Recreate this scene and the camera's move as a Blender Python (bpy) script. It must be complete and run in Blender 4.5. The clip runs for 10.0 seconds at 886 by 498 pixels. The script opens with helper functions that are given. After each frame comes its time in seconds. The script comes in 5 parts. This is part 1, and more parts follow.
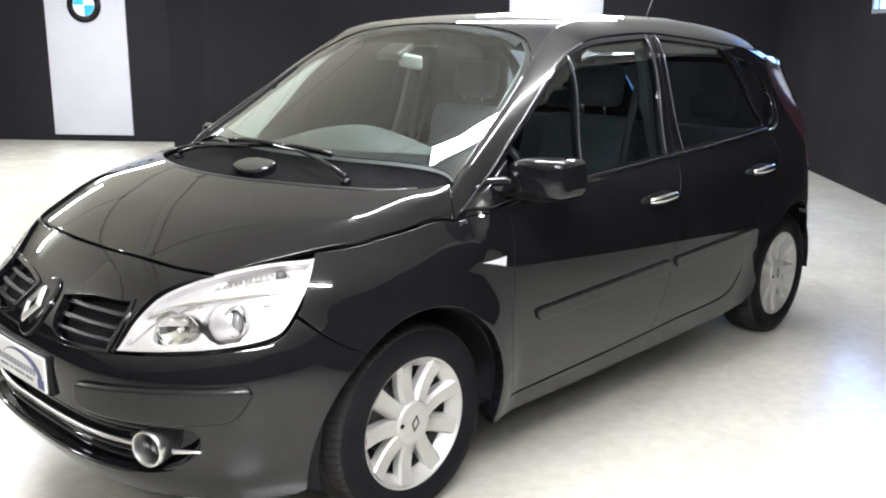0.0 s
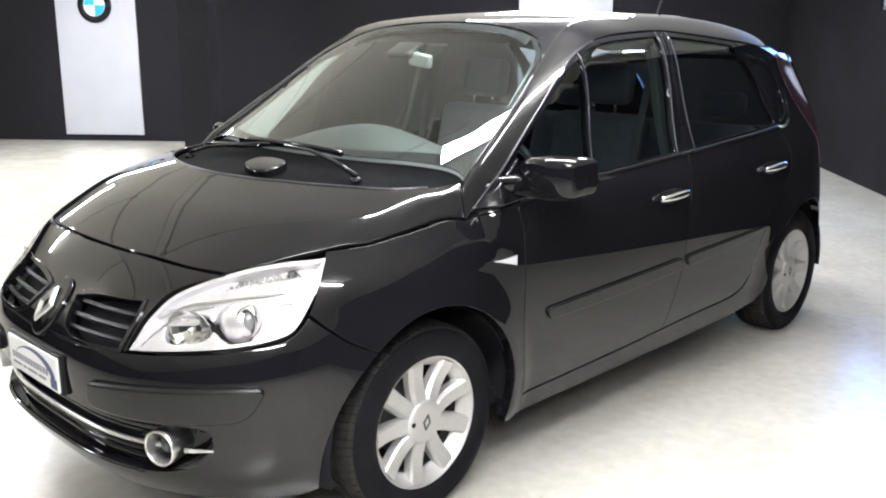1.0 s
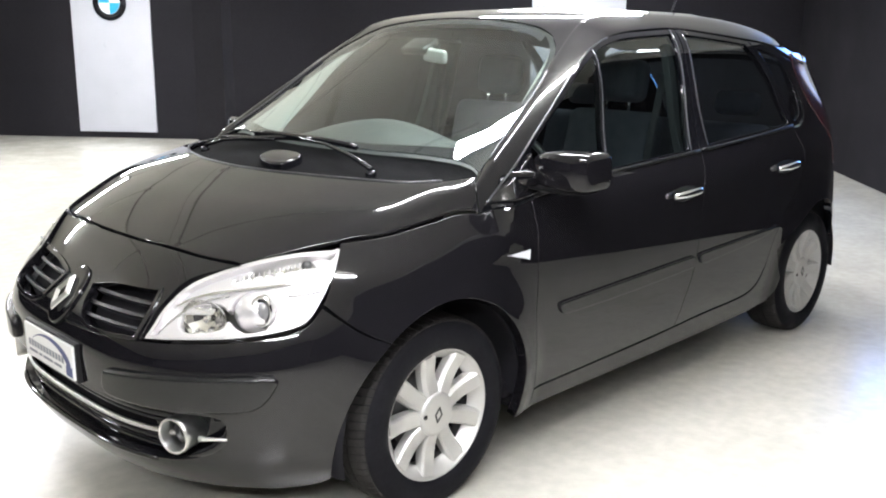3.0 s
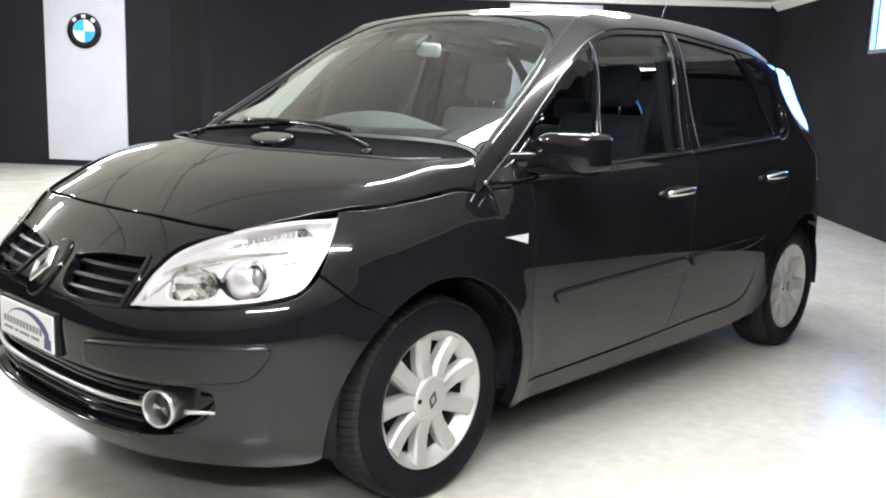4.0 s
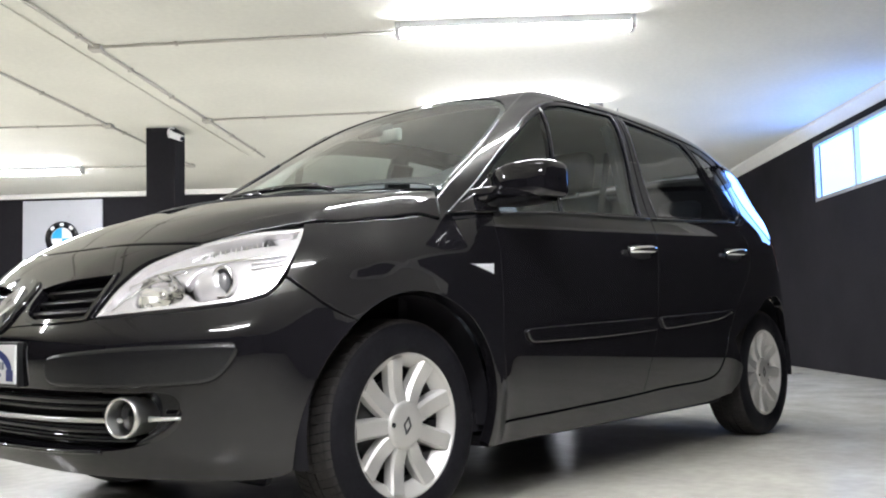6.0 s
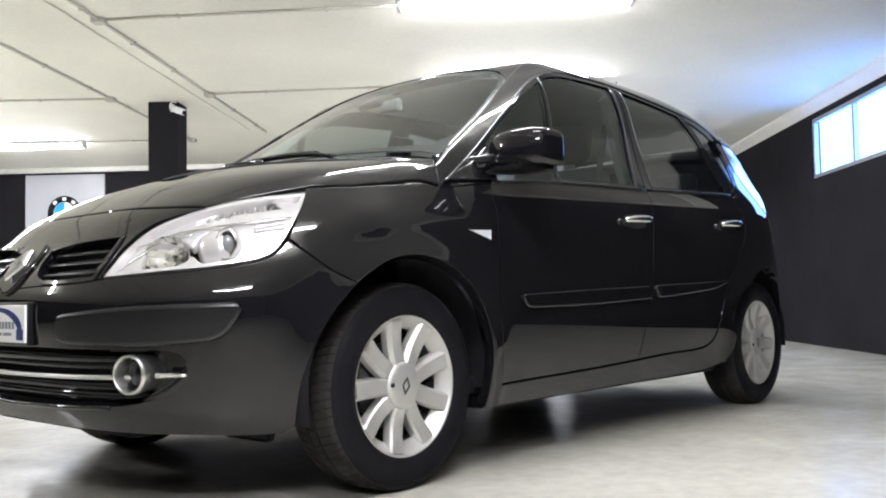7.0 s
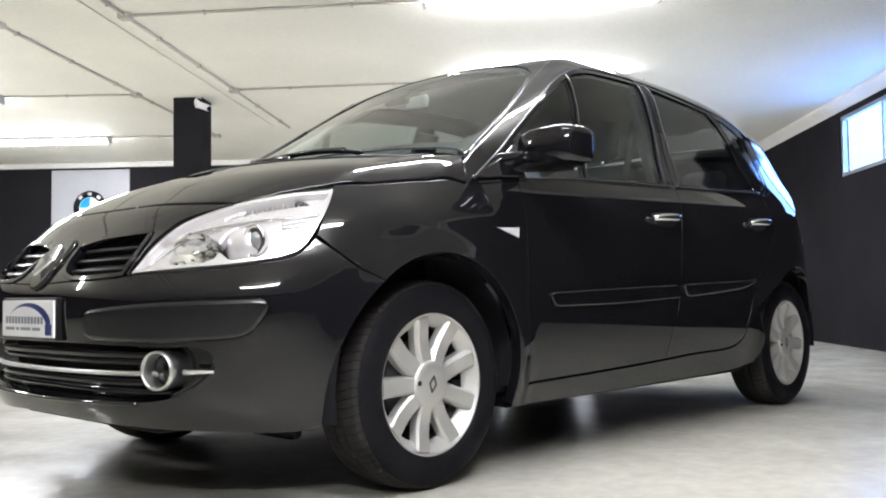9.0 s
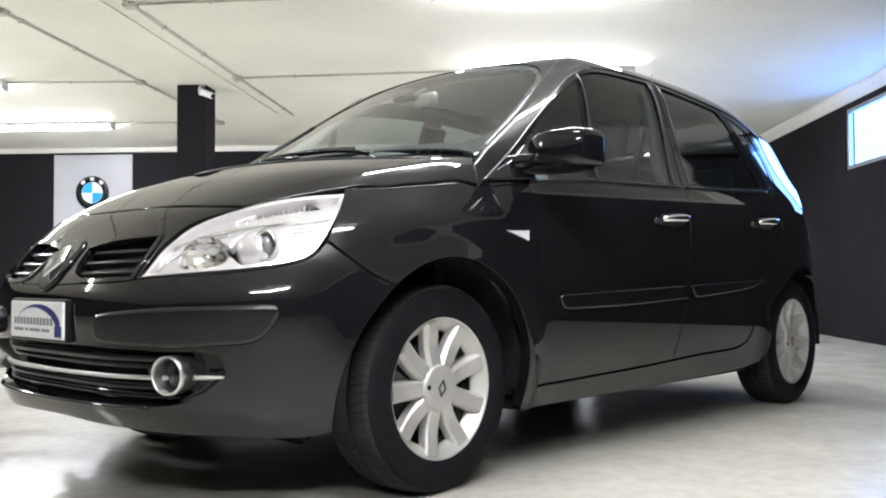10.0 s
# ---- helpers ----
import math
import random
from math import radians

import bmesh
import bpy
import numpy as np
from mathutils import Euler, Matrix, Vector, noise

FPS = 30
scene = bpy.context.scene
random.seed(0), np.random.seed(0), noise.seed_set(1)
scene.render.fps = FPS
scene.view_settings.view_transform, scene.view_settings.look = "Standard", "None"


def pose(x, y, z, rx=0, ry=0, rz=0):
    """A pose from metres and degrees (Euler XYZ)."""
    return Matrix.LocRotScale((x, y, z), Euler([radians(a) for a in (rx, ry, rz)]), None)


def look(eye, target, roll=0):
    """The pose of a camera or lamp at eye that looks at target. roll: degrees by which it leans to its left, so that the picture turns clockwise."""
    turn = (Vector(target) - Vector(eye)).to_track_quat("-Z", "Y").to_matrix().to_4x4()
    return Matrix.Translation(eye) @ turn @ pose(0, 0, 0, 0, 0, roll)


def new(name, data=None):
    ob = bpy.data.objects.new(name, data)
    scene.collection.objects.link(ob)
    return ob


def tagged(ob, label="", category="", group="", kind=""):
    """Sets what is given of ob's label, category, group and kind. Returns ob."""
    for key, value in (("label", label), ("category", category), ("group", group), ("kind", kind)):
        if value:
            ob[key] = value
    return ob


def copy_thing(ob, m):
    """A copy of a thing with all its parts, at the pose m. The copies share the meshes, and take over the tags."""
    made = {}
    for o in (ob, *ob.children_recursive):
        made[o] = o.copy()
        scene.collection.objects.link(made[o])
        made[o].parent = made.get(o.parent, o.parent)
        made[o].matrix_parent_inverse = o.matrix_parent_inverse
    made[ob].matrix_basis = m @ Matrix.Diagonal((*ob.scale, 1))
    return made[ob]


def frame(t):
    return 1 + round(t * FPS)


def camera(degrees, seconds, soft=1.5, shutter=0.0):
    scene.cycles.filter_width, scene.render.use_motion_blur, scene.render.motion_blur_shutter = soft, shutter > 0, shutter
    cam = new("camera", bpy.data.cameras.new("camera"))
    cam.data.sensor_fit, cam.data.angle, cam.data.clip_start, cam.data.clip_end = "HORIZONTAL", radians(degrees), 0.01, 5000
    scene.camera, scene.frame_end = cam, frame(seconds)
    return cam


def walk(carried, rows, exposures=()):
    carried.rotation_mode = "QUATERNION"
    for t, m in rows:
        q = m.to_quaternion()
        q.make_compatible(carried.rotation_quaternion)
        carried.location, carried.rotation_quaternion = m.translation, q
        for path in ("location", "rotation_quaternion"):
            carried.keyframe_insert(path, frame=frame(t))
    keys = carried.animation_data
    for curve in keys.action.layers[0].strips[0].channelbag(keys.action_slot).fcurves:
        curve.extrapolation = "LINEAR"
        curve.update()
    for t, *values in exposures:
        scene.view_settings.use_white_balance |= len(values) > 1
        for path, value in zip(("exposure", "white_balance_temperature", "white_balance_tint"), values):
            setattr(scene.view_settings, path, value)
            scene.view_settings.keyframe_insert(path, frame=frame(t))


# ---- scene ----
cam = camera(51.7, 10.0, soft=2.0)

PATH = [
    (0, (-1.913, -2.781, 1.533), (-0.502, -1.439, 1.076), 0.4),
    (0.5, (-1.914, -2.78, 1.536), (-0.511, -1.431, 1.076), 0.3),
    (1, (-1.914, -2.777, 1.535), (-0.518, -1.42, 1.074), 0.1),
    (1.5, (-1.909, -2.781, 1.533), (-0.524, -1.413, 1.074), -0.0),
    (2, (-1.907, -2.783, 1.531), (-0.53, -1.407, 1.075), 0.1),
    (2.5, (-1.908, -2.784, 1.53), (-0.533, -1.402, 1.083), 0.4),
    (3.8, (-1.986, -2.729, 1.348), (-0.568, -1.397, 0.885), 1.8),
    (4, (-1.98, -2.693, 1.269), (-0.532, -1.357, 0.925), 2.0),
    (4.5, (-1.97, -2.696, 1.017), (-0.497, -1.344, 0.986), 0.4),
    (5, (-1.975, -2.688, 0.786), (-0.489, -1.358, 0.936), -1.1),
    (5.5, (-1.984, -2.726, 0.691), (-0.492, -1.404, 0.854), -1.3),
    (7, (-2.053, -2.826, 0.596), (-0.557, -1.502, 0.699), -1.1),
    (7.5, (-2.051, -2.819, 0.594), (-0.563, -1.486, 0.69), -1.0),
    (8, (-2.05, -2.808, 0.593), (-0.569, -1.467, 0.691), -0.9),
    (8.5, (-2.048, -2.8, 0.597), (-0.576, -1.45, 0.695), -0.8),
    (9, (-2.051, -2.796, 0.601), (-0.586, -1.438, 0.697), -0.7),
    (9.5, (-2.055, -2.787, 0.612), (-0.594, -1.424, 0.703), -0.5),
    (10, (-2.065, -2.768, 0.663), (-0.6, -1.408, 0.724), -0.2),
]
walk(cam, [(t, look(eye, target, roll)) for t, eye, target, roll in PATH],
     exposures=((0, 0.22), (2.7, 0.22), (3.8, 0.17), (4.5, 0.20), (5.0, 0.05), (5.7, -0.08), (10, -0.10)))

# ---- light ----
world = bpy.data.worlds.new("world")
scene.world = world
world.use_nodes = True
wn = world.node_tree.nodes
sky = wn.new("ShaderNodeTexSky")
sky.sky_type, sky.sun_disc = "NISHITA", False
sky.sun_elevation, sky.sun_rotation = radians(35), radians(200)
wn["Background"].inputs["Strength"].default_value = 0.15
world.node_tree.links.new(sky.outputs[0], wn["Background"].inputs[0])
TUBE_POWER = 180.0
WINDOW_POWER = 47.0


# ---- materials ----
def material(name, colour, rough=0.5, metal=0.0, coat=0.0, vary=0.0, vary_scale=6.0, grain=0.0, grain_scale=60.0,
             rough_vary=0.0, bump=0.0, bump_scale=80.0, specular=0.5, per_object=0.0, coat_rough=0.02):
    m = bpy.data.materials.new(name)
    m.use_nodes = True
    nodes, links = m.node_tree.nodes, m.node_tree.links
    b = nodes["Principled BSDF"]
    b.inputs["Base Color"].default_value = (*colour, 1)
    b.inputs["Roughness"].default_value = rough
    b.inputs["Metallic"].default_value = metal
    b.inputs["Coat Weight"].default_value = coat
    b.inputs["Coat Roughness"].default_value = coat_rough
    b.inputs["Specular IOR Level"].default_value = specular
    co = nodes.new("ShaderNodeTexCoord")
    if vary or grain or per_object:
        last = None
        factor = nodes.new("ShaderNodeValue")
        factor.outputs[0].default_value = 1.0
        last = factor.outputs[0]
        for amount, scale, detail in ((vary, vary_scale, 4), (grain, grain_scale, 3)):
            if amount:
                n = nodes.new("ShaderNodeTexNoise")
                n.inputs["Scale"].default_value, n.inputs["Detail"].default_value = scale, detail
                links.new(co.outputs["Object"], n.inputs["Vector"])
                r = nodes.new("ShaderNodeMapRange")
                r.inputs["From Min"].default_value, r.inputs["From Max"].default_value = 0.3, 0.7
                r.inputs["To Min"].default_value, r.inputs["To Max"].default_value = 1 - amount, 1 + amount
                links.new(n.outputs["Fac"], r.inputs["Value"])
                mul = nodes.new("ShaderNodeMath")
                mul.operation = "MULTIPLY"
                links.new(last, mul.inputs[0])
                links.new(r.outputs[0], mul.inputs[1])
                last = mul.outputs[0]
        if per_object:
            info = nodes.new("ShaderNodeObjectInfo")
            r = nodes.new("ShaderNodeMapRange")
            r.inputs["To Min"].default_value, r.inputs["To Max"].default_value = 1 - per_object, 1 + per_object
            links.new(info.outputs["Random"], r.inputs["Value"])
            mul = nodes.new("ShaderNodeMath")
            mul.operation = "MULTIPLY"
            links.new(last, mul.inputs[0])
            links.new(r.outputs[0], mul.inputs[1])
            last = mul.outputs[0]
        mix = nodes.new("ShaderNodeVectorMath")
        mix.operation = "SCALE"
        mix.inputs[0].default_value = colour
        links.new(last, mix.inputs["Scale"])
        links.new(mix.outputs[0], b.inputs["Base Color"])
    if rough_vary:
        n = nodes.new("ShaderNodeTexNoise")
        n.inputs["Scale"].default_value, n.inputs["Detail"].default_value = vary_scale * 1.7, 5
        links.new(co.outputs["Object"], n.inputs["Vector"])
        r = nodes.new("ShaderNodeMapRange")
        r.inputs["From Min"].default_value, r.inputs["From Max"].default_value = 0.3, 0.7
        r.inputs["To Min"].default_value, r.inputs["To Max"].default_value = max(rough - rough_vary, 0.02), rough + rough_vary
        links.new(n.outputs["Fac"], r.inputs["Value"])
        links.new(r.outputs[0], b.inputs["Roughness"])
    if bump:
        n = nodes.new("ShaderNodeTexNoise")
        n.inputs["Scale"].default_value, n.inputs["Detail"].default_value = bump_scale, 4
        links.new(co.outputs["Object"], n.inputs["Vector"])
        bp = nodes.new("ShaderNodeBump")
        bp.inputs["Strength"].default_value, bp.inputs["Distance"].default_value = bump, 0.004
        links.new(n.outputs["Fac"], bp.inputs["Height"])
        links.new(bp.outputs[0], b.inputs["Normal"])
    return m


def glowing(name, colour, strength):
    m = bpy.data.materials.new(name)
    m.use_nodes = True
    b = m.node_tree.nodes["Principled BSDF"]
    b.inputs["Base Color"].default_value = (*colour, 1)
    b.inputs["Emission Color"].default_value = (*colour, 1)
    b.inputs["Emission Strength"].default_value = strength
    return m


def glazing(name, tint, ior=1.5, rough=0.0):
    """A thin pane: tinted see-through glass with Fresnel gloss."""
    m = bpy.data.materials.new(name)
    m.use_nodes = True
    nodes, links = m.node_tree.nodes, m.node_tree.links
    nodes.remove(nodes["Principled BSDF"])
    clear, gloss, mix, facing = (nodes.new(k) for k in ("ShaderNodeBsdfTransparent", "ShaderNodeBsdfGlossy", "ShaderNodeMixShader", "ShaderNodeLayerWeight"))
    clear.inputs["Color"].default_value = (*tint, 1)
    gloss.inputs["Roughness"].default_value = rough
    gloss.inputs["Color"].default_value = (1, 1, 1, 1)
    facing.inputs["Blend"].default_value = 0.5
    power, scale = nodes.new("ShaderNodeMath"), nodes.new("ShaderNodeMapRange")
    power.operation = "POWER"
    power.inputs[1].default_value = 5.0
    scale.inputs["To Min"].default_value = ((ior - 1) / (ior + 1)) ** 2
    links.new(facing.outputs["Facing"], power.inputs[0])
    links.new(power.outputs[0], scale.inputs["Value"])
    links.new(scale.outputs[0], mix.inputs[0])
    links.new(clear.outputs[0], mix.inputs[1])
    links.new(gloss.outputs[0], mix.inputs[2])
    links.new(mix.outputs[0], nodes["Material Output"].inputs[0])
    return m


FLOOR = material("polished_concrete", (0.535, 0.518, 0.462), 0.19, vary=0.06, vary_scale=2.2, grain=0.07, grain_scale=16, rough_vary=0.055, bump=0.24, bump_scale=11, specular=0.45)
WALL = material("charcoal_wall_paint", (0.0142, 0.0134, 0.0158), 0.85, specular=0.08, vary=0.15, vary_scale=0.7, grain=0.08, grain_scale=35, rough_vary=0.1, bump=0.15, bump_scale=60)
CEILING = material("white_ceiling_paint", (0.83, 0.82, 0.745), 0.75, vary=0.05, vary_scale=0.8, grain=0.03, grain_scale=25, bump=0.2, bump_scale=30)
CORNICE = material("white_plaster", (0.78, 0.77, 0.73), 0.7, vary=0.05, vary_scale=1.5, grain=0.04, bump=0.1)
PVC = material("grey_white_conduit", (0.46, 0.44, 0.39), 0.45, vary=0.06, vary_scale=3, per_object=0.05)
TUBE = glowing("lamp_diffuser", (0.965, 0.975, 1.03), TUBE_POWER)
BATTEN = material("lamp_housing_grey", (0.5, 0.5, 0.5), 0.4, vary=0.05)
BANNER = material("white_banner_board", (0.41, 0.42, 0.45), 0.35, vary=0.04, vary_scale=2, rough_vary=0.08)
BLACK_GLOSS = material("glossy_black", (0.012, 0.012, 0.014), 0.15, vary=0.2)
BLUE = material("sky_blue", (0.03, 0.36, 0.72), 0.3, vary=0.06)
WHITE = material("white_gloss", (0.8, 0.8, 0.8), 0.3, vary=0.03)
ALU = material("window_aluminium", (0.42, 0.43, 0.45), 0.4, metal=0.6, vary=0.1, vary_scale=4)
PAINT = material("black_car_paint", (0.0068, 0.0064, 0.0078), 0.5, coat=1.0, coat_rough=0.025, grain=0.25, grain_scale=900, specular=0.0)
TRIM = material("black_plastic_trim", (0.007, 0.007, 0.008), 0.34, specular=0.3, vary=0.1, vary_scale=9, bump=0.06, bump_scale=500)
SATIN = material("gloss_black_frame", (0.006, 0.006, 0.008), 0.5, vary=0.1, coat=0.7, coat_rough=0.04, specular=0.0)
STRIP = material("satin_black_bumper_strip", (0.008, 0.008, 0.009), 0.24, specular=0.45, vary=0.1, vary_scale=9, bump=0.04, bump_scale=700)
EDGE = material("grey_gloss_strip", (0.04, 0.04, 0.045), 0.3, vary=0.1, coat=0.4)
DARK = material("dark_underside", (0.012, 0.0115, 0.014), 0.8, specular=0.12, vary=0.3, vary_scale=5, bump=0.2, bump_scale=50)
RUBBER = material("tyre_rubber", (0.0085, 0.0083, 0.0105), 0.6, specular=0.07, vary=0.15, vary_scale=7, rough_vary=0.12, grain=0.15, grain_scale=90, bump=0.15, bump_scale=220)
TREAD = material("worn_tread_rubber", (0.028, 0.026, 0.025), 0.85, specular=0.15, vary=0.2, vary_scale=9, grain=0.15, grain_scale=90)
PROJECTOR_GLASS = material("projector_glass", (0.20, 0.20, 0.21), 0.08, coat=1.0, vary=0.1)
ALLOY = material("silver_alloy", (0.56, 0.555, 0.54), 0.48, metal=0.7, vary=0.03, vary_scale=12)
# silver alloy with the shade behind the spokes put into its colour
BARREL = material("shaded_alloy_barrel", (0.17, 0.168, 0.165), 0.5, metal=0.6, vary=0.2, vary_scale=14)
BRAKE = material("cast_iron", (0.10, 0.10, 0.10), 0.5, metal=0.7, vary=0.25, vary_scale=20)
CHROME = material("chrome", (0.82, 0.82, 0.82), 0.09, metal=1.0, vary=0.04, vary_scale=15, rough_vary=0.03)
SATIN_CHROME = material("satin_chrome", (0.72, 0.72, 0.71), 0.34, metal=1.0, vary=0.04, vary_scale=15)
REFLECTOR = material("lamp_reflector", (0.90, 0.90, 0.89), 0.10, metal=1.0, vary=0.05, vary_scale=20)
LAMP_SHELL = material("lamp_bezel_silver", (0.88, 0.862, 0.88), 0.2, metal=0.62, vary=0.03, vary_scale=14)
RED_LENS = material("red_lamp_lens", (0.035, 0.002, 0.003), 0.1, coat=1.0, vary=0.1)
CLEAR_LENS = material("clear_lamp_lens", (0.72, 0.73, 0.76), 0.08, coat=1.0, vary=0.05)
SEAT = material("grey_seat_cloth", (0.068, 0.072, 0.086), 0.9, vary=0.15, vary_scale=20, grain=0.2, grain_scale=400, bump=0.2, bump_scale=500)
DASH = material("dashboard_vinyl", (0.036, 0.039, 0.039), 0.6, vary=0.1, vary_scale=8, bump=0.15, bump_scale=300)
BELT_CLOTH = material("dark_belt_webbing", (0.03, 0.03, 0.032), 0.8, vary=0.1, vary_scale=30)
DOOR_GLASS = glazing("tinted_door_glass", (0.40, 0.46, 0.46), 1.72, 0.04)
LINER = material("pale_headliner", (0.48, 0.48, 0.46), 0.9, vary=0.05, bump=0.1, bump_scale=300)
LINING = material("grey_pillar_lining", (0.26, 0.27, 0.255), 0.8, vary=0.06, vary_scale=6, bump=0.1, bump_scale=300)
COWL = material("matt_black_cowl", (0.005, 0.005, 0.0055), 0.95, specular=0.06, vary=0.2, vary_scale=12, bump=0.3, bump_scale=120)
GLASS = glazing("green_tinted_glass", (0.86, 0.95, 0.91), 1.86, 0.012)
DARK_GLASS = glazing("privacy_tinted_glass", (0.36, 0.40, 0.42), 1.72, 0.04)
LENS_GLASS = glazing("clear_lens_cover", (0.95, 0.95, 0.95), 1.45)
PANE = glazing("window_pane", (0.9, 0.94, 1.0), 1.45)


# ---- building helpers ----
def mesh_object(name, verts, faces, mat, parent=None, label="", smooth=True, normals=None, m=None):
    me = bpy.data.meshes.new(name)
    me.from_pydata([tuple(v) for v in verts], [], [tuple(int(i) for i in f) for f in faces])
    me.materials.append(mat)
    me.polygons.foreach_set("use_smooth", [smooth] * len(me.polygons))
    if normals is not None:
        me.normals_split_custom_set_from_vertices([tuple(n) for n in normals])
    ob = new(name, me)
    if m is not None:
        ob.matrix_world = m
    if parent is not None:
        ob.parent = parent
        ob.matrix_parent_inverse = parent.matrix_basis.inverted() if parent.parent is None else Matrix()
    if label:
        ob["label"] = label
    return ob


def part(name, bm, mat, parent=None, label="", smooth=False):
    """Links a bmesh as one mesh object."""
    me = bpy.data.meshes.new(name)
    bm.to_mesh(me)
    bm.free()
    me.materials.append(mat)
    me.polygons.foreach_set("use_smooth", [smooth] * len(me.polygons))
    ob = new(name, me)
    if parent is not None:
        ob.parent = parent
        if parent.parent is None:
            ob.matrix_parent_inverse = parent.matrix_basis.inverted()
    if label:
        ob["label"] = label
    return ob


def add_box(bm, lo, hi, m=None, bevel=0.0, segments=2):
    size = [h - l for l, h in zip(lo, hi)]
    mid = [(h + l) / 2 for l, h in zip(lo, hi)]
    r = bmesh.ops.create_cube(bm, size=1.0, matrix=(m or Matrix()) @ Matrix.Translation(mid) @ Matrix.Diagonal((*size, 1)))
    if bevel:
        edges = list({e for v in r["verts"] for e in v.link_edges})
        bmesh.ops.bevel(bm, geom=edges, offset=bevel, segments=segments, profile=0.5, affect="EDGES")
    return bm


def box(lo, hi, m=None, bevel=0.0, segments=2):
    return add_box(bmesh.new(), lo, hi, m, bevel, segments)


def lathe(profile, n=64, m=None, closed=False):
    """Verts and faces of a profile of (radius, height) turned about y; m places it."""
    verts, faces = [], []
    k = len(profile)
    for i in range(n):
        a = 2 * math.pi * i / n
        for r, y in profile:
            verts.append(Vector((r * math.cos(a), y, r * math.sin(a))))
    for i in range(n):
        j = (i + 1) % n
        for q in range(k if closed else k - 1):
            p = (q + 1) % k
            faces.append((i * k + q, i * k + p, j * k + p, j * k + q))
    if m is not None:
        verts = [m @ v for v in verts]
    return verts, faces


def tube_mesh(points, radius, n=10, flat=1.0):
    """A round bar along the points."""
    pts = [Vector(p) for p in points]
    verts, faces = [], []
    for i, p in enumerate(pts):
        d = (pts[min(i + 1, len(pts) - 1)] - pts[max(i - 1, 0)]).normalized()
        side = d.cross(Vector((0, 0, 1)))
        side = side.normalized() if side.length > 0.05 else Vector((1, 0, 0))
        up = side.cross(d).normalized()
        rr = radius(i / (len(pts) - 1)) if callable(radius) else radius
        for q in range(n):
            a = 2 * math.pi * q / n
            verts.append(p + rr * (math.cos(a) * side + flat * math.sin(a) * up))
    for i in range(len(pts) - 1):
        for q in range(n):
            w = (q + 1) % n
            faces.append((i * n + q, i * n + w, (i + 1) * n + w, (i + 1) * n + q))
    faces.append(tuple(reversed(range(n))))
    faces.append(tuple((len(pts) - 1) * n + q for q in range(n)))
    return verts, faces


# ---- the showroom: u runs along the window wall, v along the back wall ----
ROOM = Matrix(((math.cos(radians(39.5)), math.sin(radians(39.5)), 0, 0), (math.sin(radians(39.5)), -math.cos(radians(39.5)), 0, 0), (0, 0, 1, 0), (0, 0, 0, 1)))
U0, U1, V0, V1, H = -8.0, 9.6, -9.0, 4.47, 2.56
WALL_T = 0.3


def room_box(name, lo, hi, mat, bevel=0.0, parent=None, label="", **tags):
    bm = box(lo, hi, None, bevel)
    bmesh.ops.transform(bm, matrix=ROOM, verts=bm.verts)
    bmesh.ops.recalc_face_normals(bm, faces=bm.faces)
    ob = part(name, bm, mat, parent, label)
    return tagged(ob, label, **tags) if tags else ob


room_box("floor", (U0 - WALL_T, V0 - WALL_T, -0.2), (U1 + WALL_T, V1 + WALL_T, 0), FLOOR, label="pale polished concrete floor with faint stains", category="floor", kind="structure")
room_box("ceiling", (U0 - WALL_T, V0 - WALL_T, H), (U1 + WALL_T, V1 + WALL_T, H + 0.2), CEILING, label="white painted flat concrete ceiling", category="ceiling", kind="structure")
room_box("wall_north", (U1, V0 - WALL_T, 0), (U1 + WALL_T, V1 + WALL_T, H), WALL, label="charcoal black painted back wall", category="wall", kind="structure")
room_box("wall_south", (U0 - WALL_T, V0 - WALL_T, 0), (U0, V1 + WALL_T, H), WALL, label="charcoal black painted wall", category="wall", kind="structure")
room_box("wall_west", (U0, V0 - WALL_T, 0), (U1, V0, H), WALL, label="charcoal black painted side wall", category="wall", kind="structure")
# the window wall, with a long high opening
WU0, WU1, WZ0, WZ1 = 4.05, 6.42, 1.76, 2.40
EAST_T = 0.10
bm = bmesh.new()
for lo, hi in (((U0, V1, 0), (U1, V1 + EAST_T, WZ0)), ((U0, V1, WZ1), (U1, V1 + EAST_T, H)),
               ((U0, V1, WZ0), (WU0, V1 + EAST_T, WZ1)), ((WU1, V1, WZ0), (U1, V1 + EAST_T, WZ1))):
    add_box(bm, lo, hi)
bmesh.ops.transform(bm, matrix=ROOM, verts=bm.verts)
bmesh.ops.recalc_face_normals(bm, faces=bm.faces)
tagged(part("wall_east", bm, WALL), "charcoal black painted wall with high ribbon window", "wall", kind="structure")
# white cornices under the ceiling
room_box("trim", (U1 - 0.05, V0, H - 0.075), (U1 - 0.002, V1 - 0.10, H - 0.002), CORNICE, 0.008, label="white plaster cornice on the back wall", category="cornice", kind="structure")
bm = bmesh.new()
vs = [bm.verts.new(p) for u in (U0 + 0.01, U1 - 0.01) for p in ((u, V1 - 0.002, H - 0.115), (u, V1 - 0.002, H - 0.002), (u, V1 - 0.10, H - 0.002), (u, V1 - 0.095, H - 0.03))]
for q in range(4):
    w = (q + 1) % 4
    bm.faces.new((vs[q], vs[w], vs[4 + w], vs[4 + q]))
bm.faces.new(vs[:4])
bm.faces.new(vs[4:])
bmesh.ops.transform(bm, matrix=ROOM, verts=bm.verts)
bmesh.ops.recalc_face_normals(bm, faces=bm.faces)
tagged(part("trim", bm, CORNICE), "slanted white plaster cornice above the window", "cornice", kind="structure")


